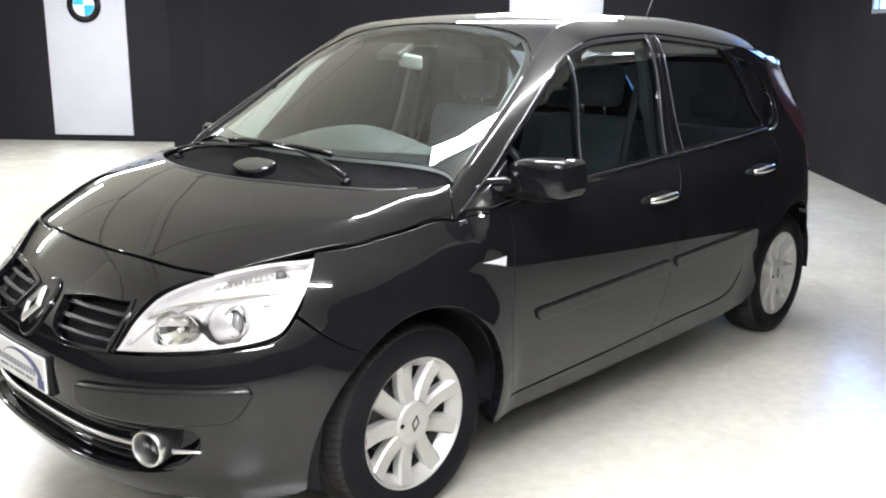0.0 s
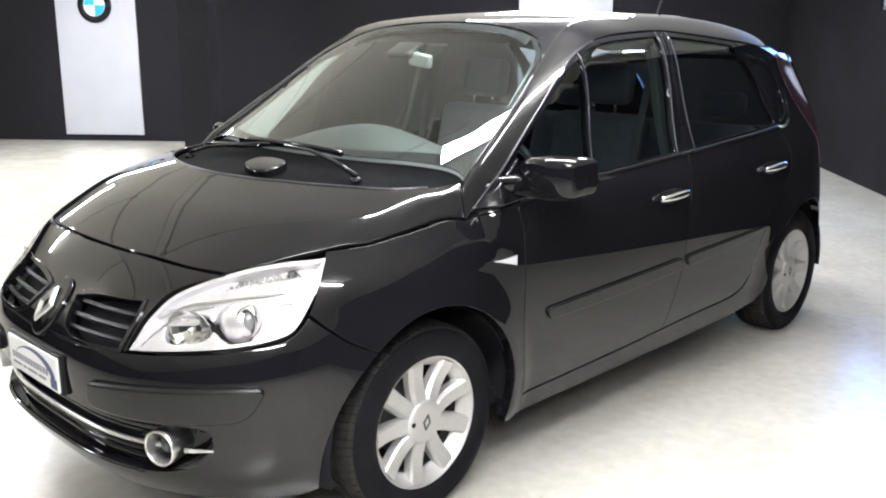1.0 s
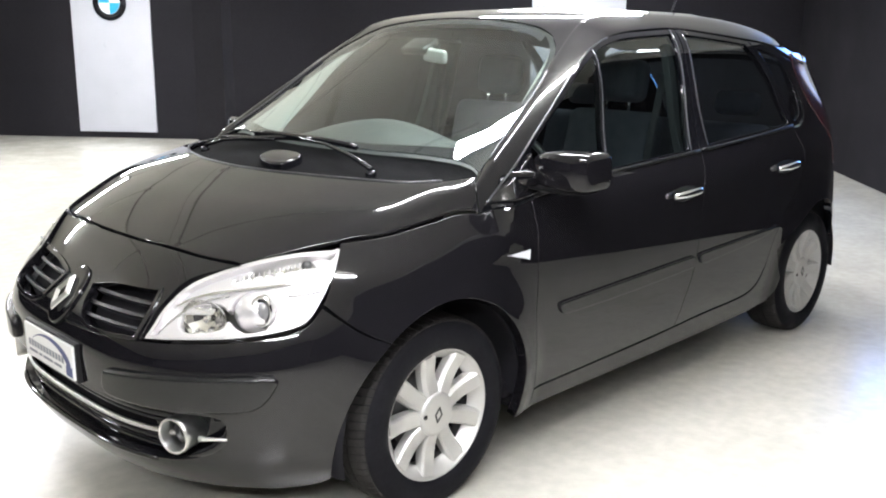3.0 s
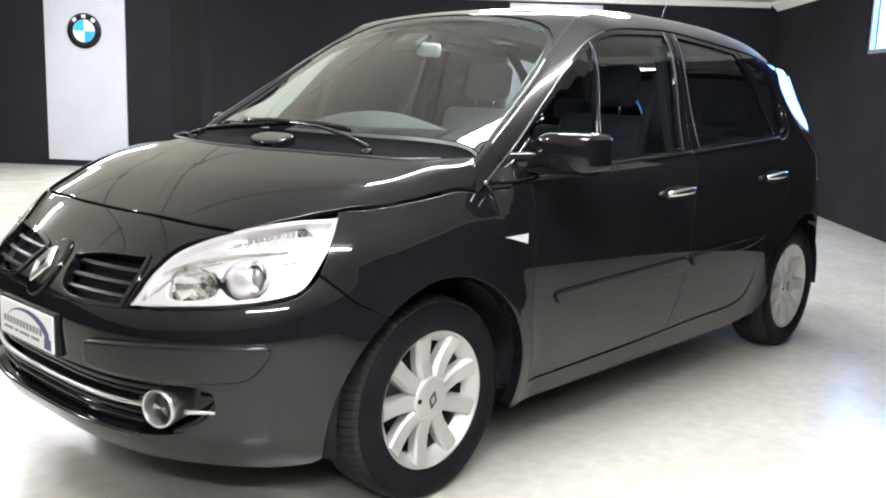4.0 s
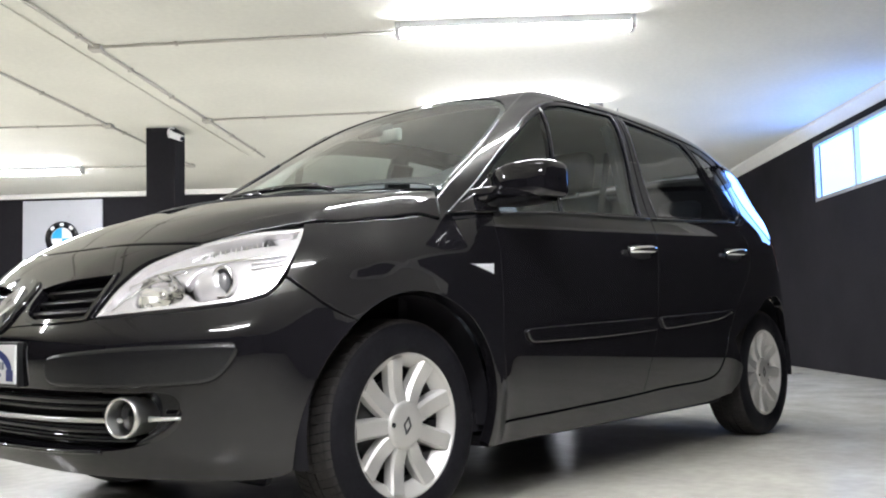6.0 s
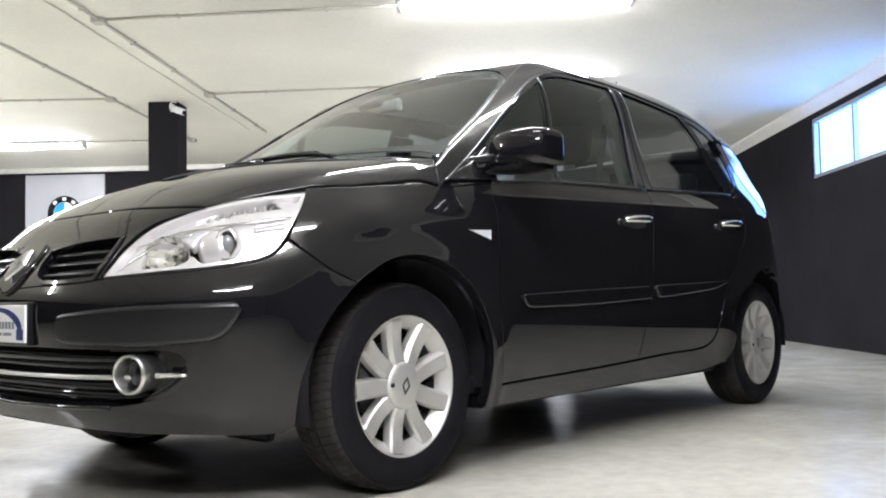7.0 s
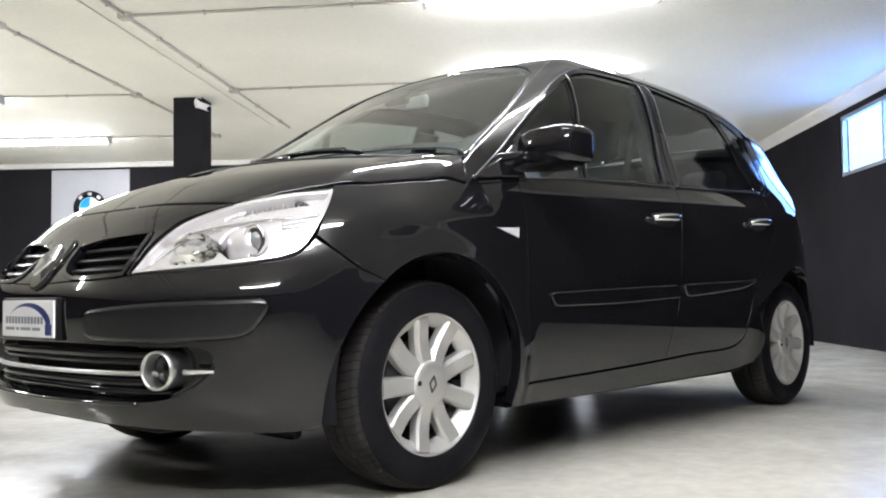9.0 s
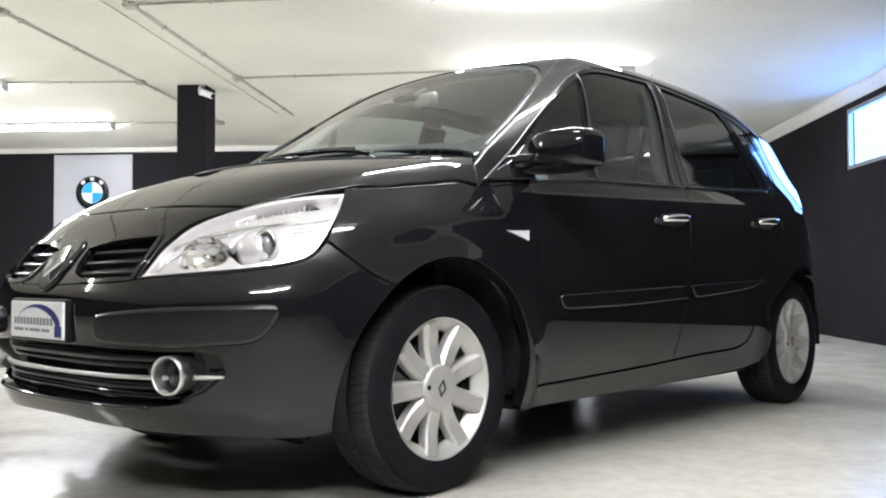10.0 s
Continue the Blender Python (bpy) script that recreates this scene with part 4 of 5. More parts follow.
# fog lamps in silver tubes, each before a smooth black scoop
for side in SIDES:
    scoop = outline([(fa(-0.812, -0.455), 0.474), (fa(-0.70, -0.655), 0.470), (fa(-0.664, -0.694), 0.449)], [(fa(-0.664, -0.694), 0.449), (fa(-0.667, -0.687), 0.410), (fa(-0.695, -0.648), 0.350), (fa(-0.746, -0.575), 0.318), (fa(-0.800, -0.47), 0.308)],
                    [(fa(-0.800, -0.47), 0.308), (fa(-0.815, -0.452), 0.39), (fa(-0.812, -0.455), 0.474)])
    bowl = panel("fog_scoop", "front", scoop, SATIN, bumper, side, step=0.02, lift=-0.058, depth=0.0, label="smooth black scoop behind the fog lamp")
    edge = spl([(fa(-0.676, -0.680), 0.452), (fa(-0.671, -0.684), 0.425), (fa(-0.677, -0.674), 0.395), (fa(-0.70, -0.640), 0.358), (fa(-0.746, -0.575), 0.326)], 0.012)
    pp = [place_on("front", q[0], q[1], -0.010)[0] for q in edge]
    v, f = tube_mesh([Vector((q.x, -side * q.y, q.z)) for q in pp], lambda t: 0.004 + 0.012 * math.sin(math.pi * t), 10)
    mesh_object("scoop_lip", v, f, PAINT, bowl)
    c = Vector((-0.747, 0.556 * side, 0.402))
    m = Matrix.Translation(c) @ pose(0, 0, 0, 0, 0, -90 - 18 * side)
    v, f = lathe(((0.046, 0.10), (0.051, 0.03), (0.054, -0.02), (0.053, -0.032), (0.049, -0.035), (0.0465, -0.030), (0.0455, 0.0), (0.0445, 0.03)), 40, m)
    fog = mesh_object("fog_lamp", v, f, SATIN_CHROME, bumper, "round fog lamp in a silver tube")
    v, f = lathe(((0, 0.002), (0.02, 0.003), (0.036, 0.008), (0.0445, 0.016)), 32, m)
    mesh_object("fog_lens", v, f, BLACK_GLOSS, fog)
    pts = [place_on("front", a, 0.398, 0.004)[0] for a in np.linspace(fa(-0.70, -0.60), fa(-0.655, -0.665), 8)]
    pts = [Vector((p.x, -side * p.y, p.z)) for p in pts]
    v, f = tube_mesh(pts, lambda t: 0.007 * (1 - 0.6 * t) + 0.001, 8)
    mesh_object("chrome_fin", v, f, SATIN_CHROME, fog)
    # rubbing strip on the bumper corner
    strip = outline([(0.265, 0.566), (fa(-0.74, -0.52), 0.585), (fa(-0.545, -0.795), 0.594)], [(fa(-0.545, -0.795), 0.594), (fa(-0.570, -0.780), 0.545), (fa(-0.602, -0.755), 0.486)],
                    [(fa(-0.602, -0.755), 0.486), (fa(-0.75, -0.55), 0.476), (0.255, 0.484)], [(0.255, 0.484), (0.262, 0.572)], step=0.012, rounds=10)
    panel("bumper_strip", "front", strip, STRIP, bumper, side, step=0.03, lift=0.022, depth=0.026, soft=0.013, label="raised black bumper strip")

# number plate with plain bars
plate = part("number_plate", box((-0.8820, -0.18, 0.484), (-0.8740, 0.18, 0.594), None, 0.003), WHITE, bumper, "white dealer plate with a blue arc and plain bars")
part("plate_holder", box((-0.8750, -0.188, 0.476), (-0.835, 0.188, 0.602), None, 0.004), TRIM, plate)
NAVY = material("navy_print", (0.015, 0.03, 0.16), 0.35, vary=0.1)
GREY_PRINT = material("grey_print", (0.20, 0.21, 0.25), 0.4, vary=0.1)
vs, fs = [], []
for i in range(33):
    t = i / 32
    w = radians(158 - 150 * t)
    y, z = -0.015 + 0.150 * math.cos(radians(22 + 150 * t)), 0.520 + 0.066 * math.sin(w)
    h = 0.002 + 0.026 * t ** 1.3
    vs += [(-0.8824, y, z), (-0.8824, y + 0.018 * t, z - h)]
for i in range(32):
    fs.append((2 * i, 2 * i + 1, 2 * i + 3, 2 * i + 2))
mesh_object("blue_arc", vs, fs, NAVY, plate, smooth=False)
for k in range(12):
    y = 0.150 - 0.0225 * k
    part("print_bar", box((-0.8828, y - 0.016, 0.524), (-0.8820, y, 0.545)), GREY_PRINT, plate)
for y0, y1 in ((0.150, 0.085), (0.074, 0.052), (0.042, -0.03), (-0.04, -0.095)):
    part("print_bar", box((-0.8828, y1, 0.504), (-0.8820, y0, 0.513)), GREY_PRINT, plate)
part("print_block", box((-0.8828, -0.172, 0.492), (-0.8820, -0.128, 0.524)), NAVY, plate)

# badge: a chrome lozenge on a black chin between the grilles
chin = outline([(-0.046, 0.775), (0.0, 0.79), (0.046, 0.775)], [(0.046, 0.775), (0.070, 0.70), (0.042, 0.635), (0.0, 0.610)], [(0.0, 0.610), (-0.042, 0.635), (-0.070, 0.70), (-0.046, 0.775)], rounds=2)
chin_ob = panel("badge_chin", "front", chin, PAINT, car, 0, step=0.02, lift=0.012, depth=0.03, soft=0.010, label="raised black chin carrying a chrome badge")
bc, bn = place_on("front", 0.0, 0.705, 0.014)
tilt = math.degrees(math.asin(max(-1, min(1, bn.z))))
bm = bmesh.new()
outer = [(0, 0.064), (0.038, 0), (0, -0.064), (-0.038, 0)]
inner = [(0, 0.036), (0.019, 0), (0, -0.036), (-0.019, 0)]
m = Matrix.Translation(bc) @ pose(0, 0, 0, 0, tilt, 0)
o0 = [bm.verts.new(m @ Vector((0.0, y, z))) for y, z in outer]
o1 = [bm.verts.new(m @ Vector((-0.006, y * 0.96, z * 0.96))) for y, z in outer]
mid_l = [bm.verts.new(m @ Vector((-0.014, y * 0.76, z * 0.78))) for y, z in outer]
i0 = [bm.verts.new(m @ Vector((-0.004, y, z))) for y, z in inner]
for k in range(4):
    w = (k + 1) % 4
    for a, b in ((o0, o1), (o1, mid_l), (mid_l, i0)):
        bm.faces.new((a[k], a[w], b[w], b[k]))
bmesh.ops.recalc_face_normals(bm, faces=bm.faces)
part("badge", bm, SATIN_CHROME, chin_ob, "chrome lozenge badge")

# headlights: clear cover, silver bezel with openings, bowls behind
def ellipse(ca, cz, ra_, rz_, turn=0.0, n=28, power=1.0):
    out = []
    for k in range(n):
        t = 2 * math.pi * k / n
        u, w = math.copysign(abs(math.cos(t)) ** power, math.cos(t)) * ra_, math.copysign(abs(math.sin(t)) ** power, math.sin(t)) * rz_
        out.append((ca + u * math.cos(turn) - w * math.sin(turn), cz + u * math.sin(turn) + w * math.cos(turn)))
    return np.array(out)


for side in SIDES:
    line = outline(lamp_low, list(reversed(lamp_up)))
    lamp = panel("headlight", "front", line, LENS_GLASS, car, side, step=0.025, depth=0.004, gap=0.004, label="clear headlight with silver reflectors")
    panel("lamp_back", "front", shrunk(line, 0.002), BRAKE, lamp, side, step=0.03, lift=-0.11, depth=0.0)
    panel("lamp_wall", "front", line, LAMP_SHELL, lamp, side, holes=[shrunk(line, 0.010)], step=0.03, lift=-0.005, depth=0.03, label="silver lamp rim")
    ha, hz = fa(-0.655, -0.56), 0.737
    pa, pz = fa(-0.553, -0.688), 0.757
    hole_b = ellipse(ha - 0.004, hz, 0.066, 0.040, 0.14, 30, 0.7)
    hole_p = ellipse(pa - 0.022, pz, 0.062, 0.055, 0.0, 34)
    strip = outline([(fa(-0.585, -0.575), 0.822), (fa(-0.50, -0.645), 0.850), (fa(-0.385, -0.735), 0.872)], [(fa(-0.385, -0.735), 0.872), (fa(-0.40, -0.715), 0.893)],
                    [(fa(-0.40, -0.715), 0.893), (fa(-0.50, -0.635), 0.872), (fa(-0.575, -0.578), 0.838)], [(fa(-0.575, -0.578), 0.838), (fa(-0.585, -0.575), 0.822)])
    panel("bezel", "front", shrunk(line, 0.007), LAMP_SHELL, lamp, side, holes=[hole_b, hole_p, strip], step=0.022, lift=-0.024, depth=0.030, soft=0.008, label="bright silver lamp bezel")

    def turned(name, a, z, r, lift, prof, mat, yaw=24, n=40, squash=1.0, nod=-4, smooth=True):
        c, nn = place_on("front", a, z, lift)
        m = Matrix.Translation(c) @ pose(0, 0, 0, 0, 0, -90 + yaw) @ pose(0, 0, 0, nod) @ Matrix.Diagonal((squash, 1, 1, 1))
        vv, ff = lathe([(q * r, d * r) for q, d in prof], n, m)
        if side > 0:
            vv = [Vector((q.x, -q.y, q.z)) for q in vv]
        return mesh_object(name, vv, ff, mat, lamp, smooth=smooth)
    turned("projector_dome", pa - 0.026, pz, 0.060, -0.040, ((0.0, -0.52), (0.3, -0.50), (0.55, -0.42), (0.78, -0.25), (0.93, 0.0), (1.0, 0.35), (1.0, 0.9)), LAMP_SHELL)
    turned("projector_ring", pa + 0.004, pz, 0.046, -0.012, ((1.0, 0.5), (1.0, -0.05), (0.95, -0.16), (0.86, -0.18), (0.78, -0.08), (0.74, 0.15)), CHROME, 30, 40, 0.72)
    turned("projector_gap", pa + 0.004, pz, 0.046, -0.012, ((0.76, 0.08), (0.60, 0.05), (0.56, 0.12)), BRAKE, 30, 40, 0.72)
    turned("projector_lens", pa + 0.004, pz, 0.046, -0.012, ((0, -0.22), (0.25, -0.20), (0.45, -0.10), (0.60, 0.04), (0.62, 0.15)), PROJECTOR_GLASS, 30, 40, 0.72)
    turned("high_beam_bowl", ha, hz, 0.052, -0.026, ((1.12, -0.05), (1.05, 0.15), (0.85, 0.45), (0.55, 0.75), (0.25, 0.9), (0, 0.95)), REFLECTOR, 20, 14, 1.35, -4, False)
    turned("high_beam_cap", ha, hz, 0.052, -0.030, ((0, -0.05), (0.16, 0.0), (0.2, 0.12), (0.2, 0.9)), CHROME, 20)
    rim = spl([(fa(-0.765, -0.475), 0.690), (fa(-0.745, -0.485), 0.712), (fa(-0.70, -0.515), 0.752), (fa(-0.655, -0.545), 0.777), (fa(-0.60, -0.60), 0.795)], 0.01)
    pr = [place_on("front", q[0], q[1], -0.020)[0] for q in rim]
    v, f = tube_mesh([Vector((q.x, -side * q.y, q.z)) for q in pr], 0.003, 8)
    mesh_object("lamp_divider", v, f, CHROME, lamp)
    panel("indicator_bed", "front", shrunk(strip, -0.004), REFLECTOR, lamp, side, step=0.03, lift=-0.034, depth=0.0)
    # ribs of the indicator
    for k in range(14):
        t = (k + 0.5) / 14
        x = -0.572 + 0.165 * t
        a, z = fa(x, -0.588 - 0.122 * t), 0.834 + 0.046 * t
        w, h0 = 0.0045, 0.009 + 0.001 * t
        rib = outline([(a, z - h0), (a + w, z - h0)], [(a + w, z - h0), (a + w, z + h0)], [(a + w, z + h0), (a, z + h0)], [(a, z + h0), (a, z - h0)], step=0.03)
        panel("indicator_rib", "front", rib, REFLECTOR if k % 2 else LAMP_SHELL, lamp, side, step=0.05, lift=-0.022, depth=0.010, gap=0.0004, soft=0.0012)
    turned("indicator_bulb", fa(-0.415, -0.712), 0.880, 0.016, -0.028, ((0, -0.5), (0.5, -0.35), (0.85, 0.1), (0.9, 0.9)), BRAKE)
    # fine bars beside the projector
    for k in range(3):
        z = 0.795 + 0.014 * k
        bar = outline([(fa(-0.49, -0.735), z), (fa(-0.405, -0.78), z + 0.012)], [(fa(-0.405, -0.78), z + 0.012), (fa(-0.405, -0.78), z + 0.016)], [(fa(-0.405, -0.78), z + 0.016), (fa(-0.49, -0.735), z + 0.004)], [(fa(-0.49, -0.735), z + 0.004), (fa(-0.49, -0.735), z)])
        panel("lamp_bar", "front", bar, REFLECTOR, lamp, side, step=0.04, lift=-0.017, depth=0.008, gap=0.0, soft=0.0012)
    # ledge between indicator and main lamps
    sh = outline([(fa(-0.70, -0.455), 0.757), (fa(-0.62, -0.53), 0.797), (fa(-0.50, -0.66), 0.824), (fa(-0.375, -0.775), 0.842)], [(fa(-0.375, -0.775), 0.842), (fa(-0.375, -0.775), 0.836)],
                 [(fa(-0.375, -0.775), 0.836), (fa(-0.50, -0.66), 0.817), (fa(-0.62, -0.53), 0.789), (fa(-0.70, -0.455), 0.750)], [(fa(-0.70, -0.455), 0.750), (fa(-0.70, -0.455), 0.757)])
    panel("lamp_ledge", "front", sh, CHROME, lamp, side, step=0.04, lift=-0.016, depth=0.012, gap=0.0, soft=0.002)

# sides: wings, doors, glass
for side in SIDES:
    wing = panel("front_wing", "side", outline(HOOD_SIDE, [HOOD_SIDE[-1], (0.40, 0.980)], DOOR_GAP, [(0.457, 0.290), (0.457, 0.212)], [(0.457, 0.212), (0.36, 0.215)], FRONT_ARCH, SEAM,
                                               [(-0.425, 0.768), (-0.376, 0.845), HOOD_SIDE[0]], step=0.015), PAINT, car, side, step=0.018, depth=0.04)
    tri_line = outline([(0.252, 0.814), (0.372, 0.818)], [(0.372, 0.818), (0.370, 0.782)], [(0.370, 0.782), (0.252, 0.814)])
    panel("side_repeater", "side", tri_line, CLEAR_LENS, wing, side, step=0.02, lift=0.004, depth=0.006, label="pale triangular side indicator")
    door = panel("front_door", "side", outline(list(reversed(DOOR_GAP)), BELT, MID_GAP, list(reversed(SILL))), PAINT, car, side, step=0.028, depth=0.03)
    rdoor = panel("rear_door", "side", outline(list(reversed(MID_GAP)), BELT_R, list(reversed(DOOR_ARC)), list(reversed(SILL_R))), PAINT, car, side, step=0.028, depth=0.03)
    panel("sill", "side", outline([(0.457, 0.284), (0.761, 0.291), (1.15, 0.301), (1.613, 0.319), (1.93, 0.325), (2.05, 0.342), (2.11, 0.38), (2.15, 0.45)],
                                  [(2.15, 0.45), (2.21, 0.575), (2.298, 0.37)], [(2.298, 0.37), (2.29, 0.30), (2.25, 0.245)], [(2.25, 0.245), (1.98, 0.222), (1.2, 0.216), (0.457, 0.212)], [(0.457, 0.212), (0.457, 0.284)]),
          PAINT, car, side, step=0.03, depth=0.05)
    panel("rear_wing", "side", outline(DOOR_ARC[:-1] + [(2.49, 1.082)], [(2.49, 1.082), (2.575, 1.086), (2.67, 1.135), (2.706, 1.25), (2.668, 1.348), (2.60, 1.425)],
                                       [(2.60, 1.425), (2.72, 1.395), (2.84, 1.36)], TAIL_EDGE, [TAIL_EDGE[-1], REAR_ARCH[0]],
                                       REAR_ARCH[:18], [REAR_ARCH[17], (2.143, 0.455)]), PAINT, car, side, step=0.03, depth=0.04)
    # rubbing strips on the doors
    for x0, x1, owner in ((0.53, 1.455, door), (1.475, 2.20, rdoor)):
        z = curve((0.5, 0.9, 1.466, 2.2), (0.599, 0.611, 0.626, 0.647))
        lowz = curve((0.55, 0.904, 1.469, 1.568, 2.128, 2.2), (0.546, 0.549, 0.568, 0.572, 0.614, 0.640))
        xs = np.linspace(x0, x1, 7)
        panel("door_strip", "side", outline([(x, float(z(x))) for x in xs], [(x1, float(z(x1))), (x1 - 0.01, float(lowz(x1)))],
                                            [(x, float(lowz(x)) ) for x in reversed(xs[1:])] + [(x0 + 0.03, float(lowz(x0 + 0.03)))], [(x0 + 0.03, float(lowz(x0 + 0.03))), (x0, float(z(x0)))], rounds=2),
              PAINT, owner, side, step=0.03, lift=0.012, depth=0.018, soft=0.007, label="raised black rubbing strip")
    # window frames and panes
    q_split = [(0.915, 1.462), (0.912, 1.30), (0.866, 1.015)]
    b_split = [(1.525, 1.540), (1.52, 1.307), (1.471, 1.035)]
    c_split = [(1.612, 1.540), (1.614, 1.292), (1.622, 1.045)]

    def along(line, x0, x1, n=14):
        c = curve([p[0] for p in line], [p[1] for p in line])
        return [(x, float(c(x))) for x in np.linspace(x0, x1, n)]
    fd = outline(DLO_F, [(1.567, 1.546), (1.565, 1.29), (1.548, 1.043)], list(reversed(along(BELT, 0.40, 1.548, 8))), [(0.40, 0.981), FOOT])
    hole_q = outline([(p[0], p[1] - 0.022) for p in along(DLO_F, 0.46, 0.905)], [(0.905, 1.438), (0.90, 1.30), (0.856, 1.033)], [(0.856, 1.033), (0.46, 1.0)], [(0.46, 1.0), (0.46, along(DLO_F, 0.46, 0.5)[0][1] - 0.022)])
    hole_d = outline([(p[0], p[1] - 0.020) for p in along(DLO_F, 0.925, 1.515)], [(1.515, 1.523), (1.51, 1.307), (1.462, 1.055)], [(1.462, 1.055), (1.2, 1.047), (0.876, 1.033)], [(0.876, 1.033), (0.922, 1.30), (0.925, 1.447)])
    frame_f = panel("window_frame", "side", fd, SATIN, door, side, holes=[hole_q, hole_d], step=0.05, gap=0.0015, lift=-0.002, depth=0.025)
    panel("door_pane", "side", shrunk(hole_q, -0.004), DOOR_GLASS, door, side, step=0.06, gap=0, lift=-0.006, depth=0.0, label="small fixed front window")
    panel("door_pane", "side", shrunk(hole_d, -0.004), DOOR_GLASS, door, side, step=0.06, gap=0, lift=-0.008, depth=0.0, label="lightly tinted door window")
    rd = outline(DLO_R, DIV, list(reversed(along(BELT_R, 1.552, 2.49, 8))), [(1.552, 1.046), (1.568, 1.29), (1.572, 1.546)])
    hole_r = outline([(p[0], p[1] - 0.020) for p in along(DLO_R, 1.625, 2.165, 8)], [(2.165, 1.475), (2.27, 1.40), (2.365, 1.305), (2.42, 1.20), (2.455, 1.105)],
                     [(2.455, 1.105), (2.05, 1.085), (1.632, 1.067)], [(1.632, 1.067), (1.627, 1.292), (1.625, 1.52)])
    panel("window_frame", "side", rd, SATIN, rdoor, side, holes=[hole_r], step=0.05, gap=0.0015, lift=-0.002, depth=0.025)
    panel("door_pane", "side", shrunk(hole_r, -0.004), DARK_GLASS, rdoor, side, step=0.06, gap=0, lift=-0.008, depth=0.0, label="dark tinted rear door window")
    qd = outline(DLO_Q, list(reversed(DIV)))
    hole_t = outline([(2.255, 1.464), (2.40, 1.443), (2.54, 1.405), (2.63, 1.335), (2.668, 1.25), (2.638, 1.155), (2.56, 1.115), (2.515, 1.11)],
                     [(2.515, 1.11), (2.478, 1.215), (2.42, 1.325), (2.33, 1.41), (2.255, 1.464)])
    qf = panel("quarter_frame", "side", qd, SATIN, car, side, holes=[hole_t], step=0.05, gap=0.0015, lift=-0.001, depth=0.02)
    panel("quarter_pane", "side", shrunk(hole_t, -0.004), DARK_GLASS, qf, side, step=0.06, gap=0, lift=-0.005, depth=0.0, label="dark tinted rear quarter window")
    # bright edges of the window runs
    for line, owner, w in ((q_split, door, 0.0022), (b_split, door, 0.0022), (c_split, rdoor, 0.0022)):
        p, n = on_body("side", [q[0] for q in spl(line, 0.04)], [q[1] for q in spl(line, 0.04)])
        v, f = tube_mesh([Vector((q[0], q[1] * -side, q[2])) for q in p], w, 8, 1.0)
        mesh_object("window_run", v, f, EDGE, owner, "glossy grey window run")
    xs = np.linspace(0.42, 1.54, 24)
    p, n = on_body("side", xs, belt(xs) + 0.004)
    v, f = tube_mesh([Vector((q[0], q[1] * -side, q[2])) for q in p], 0.007, 8)
    mesh_object("belt_seal", v, f, TRIM, door)
    xs = np.linspace(1.56, 2.48, 20)
    p, n = on_body("side", xs, belt(xs) + 0.004)
    v, f = tube_mesh([Vector((q[0], q[1] * -side, q[2])) for q in p], 0.007, 8)
    mesh_object("belt_seal", v, f, TRIM, rdoor)
    # chrome pull handles
    for x, z, owner in ((1.345, 0.895, door), (2.262, 0.918, rdoor)):
        pts = []
        for t in np.linspace(-1, 1, 15):
            c, nn = place_on("side", x + 0.105 * t, z + 0.004 * t, 0.012 + 0.026 * (1 - t ** 4))
            pts.append(Vector((c.x, -side * c.y, c.z)))
        v, f = tube_mesh(pts, lambda t: 0.007 + 0.008 * math.sin(math.pi * min(max(t, 0.04), 0.96)) ** 0.5, 12, 1.15)
        handle = mesh_object("handle", v, f, CHROME, owner, "chrome pull handle")
        cup = outline([(x - 0.085, z - 0.022), (x, z - 0.034), (x + 0.085, z - 0.022)], [(x + 0.085, z - 0.022), (x + 0.095, z), (x + 0.085, z + 0.02)],
                      [(x + 0.085, z + 0.02), (x, z + 0.028), (x - 0.085, z + 0.02)], [(x - 0.085, z + 0.02), (x - 0.095, z), (x - 0.085, z - 0.022)])
        panel("handle_cup", "side", cup, TRIM, owner, side, step=0.03, lift=0.0015, depth=0.004)

    # door mirror: foot, arm and shell
    def loft(name, sections, mat, parent, label=""):
        vs, fs = [], []
        n = 20
        for (x, y, z), (rx, rz), (tx, tz), e in sections:
            for q in range(n):
                a = 2 * math.pi * q / n
                c, s = math.cos(a), math.sin(a)
                vs.append(Vector((x + rx * math.copysign(abs(c) ** e, c) + tx * s, y * side * -1, z + rz * math.copysign(abs(s) ** e, s) + tz * c)))
        for i in range(len(sections) - 1):
            for q in range(n):
                w = (q + 1) % n
                fs.append((i * n + q, i * n + w, (i + 1) * n + w, (i + 1) * n + q))
        fs.append(tuple(range(n)))
        fs.append(tuple((len(sections) - 1) * n + q for q in reversed(range(n))))
        ob = mesh_object(name, vs, fs, mat, parent, label)
        return ob
    fold = 0.0 if side < 0 else 0.16
    mirror = loft("door_mirror", [((x, y + fold, z - 0.1 * fold), r, (0, 0), e) for x, y, z, r, e in (
        (0.432, -0.872, 1.072, (0.024, 0.030), 0.6), (0.432, -0.882, 1.076, (0.040, 0.046), 0.5), (0.434, -0.905, 1.082, (0.056, 0.054), 0.4), (0.437, -0.945, 1.086, (0.070, 0.060), 0.34),
        (0.440, -0.99, 1.087, (0.077, 0.063), 0.32), (0.446, -1.065, 1.088, (0.076, 0.063), 0.32), (0.453, -1.095, 1.087, (0.070, 0.060), 0.34), (0.457, -1.106, 1.086, (0.062, 0.053), 0.4),
        (0.459, -1.111, 1.085, (0.045, 0.040), 0.5), (0.460, -1.1125, 1.085, (0.02, 0.018), 0.8), (0.460, -1.1128, 1.085, (0.004, 0.004), 1.0))], PAINT, door, "glossy black door mirror")
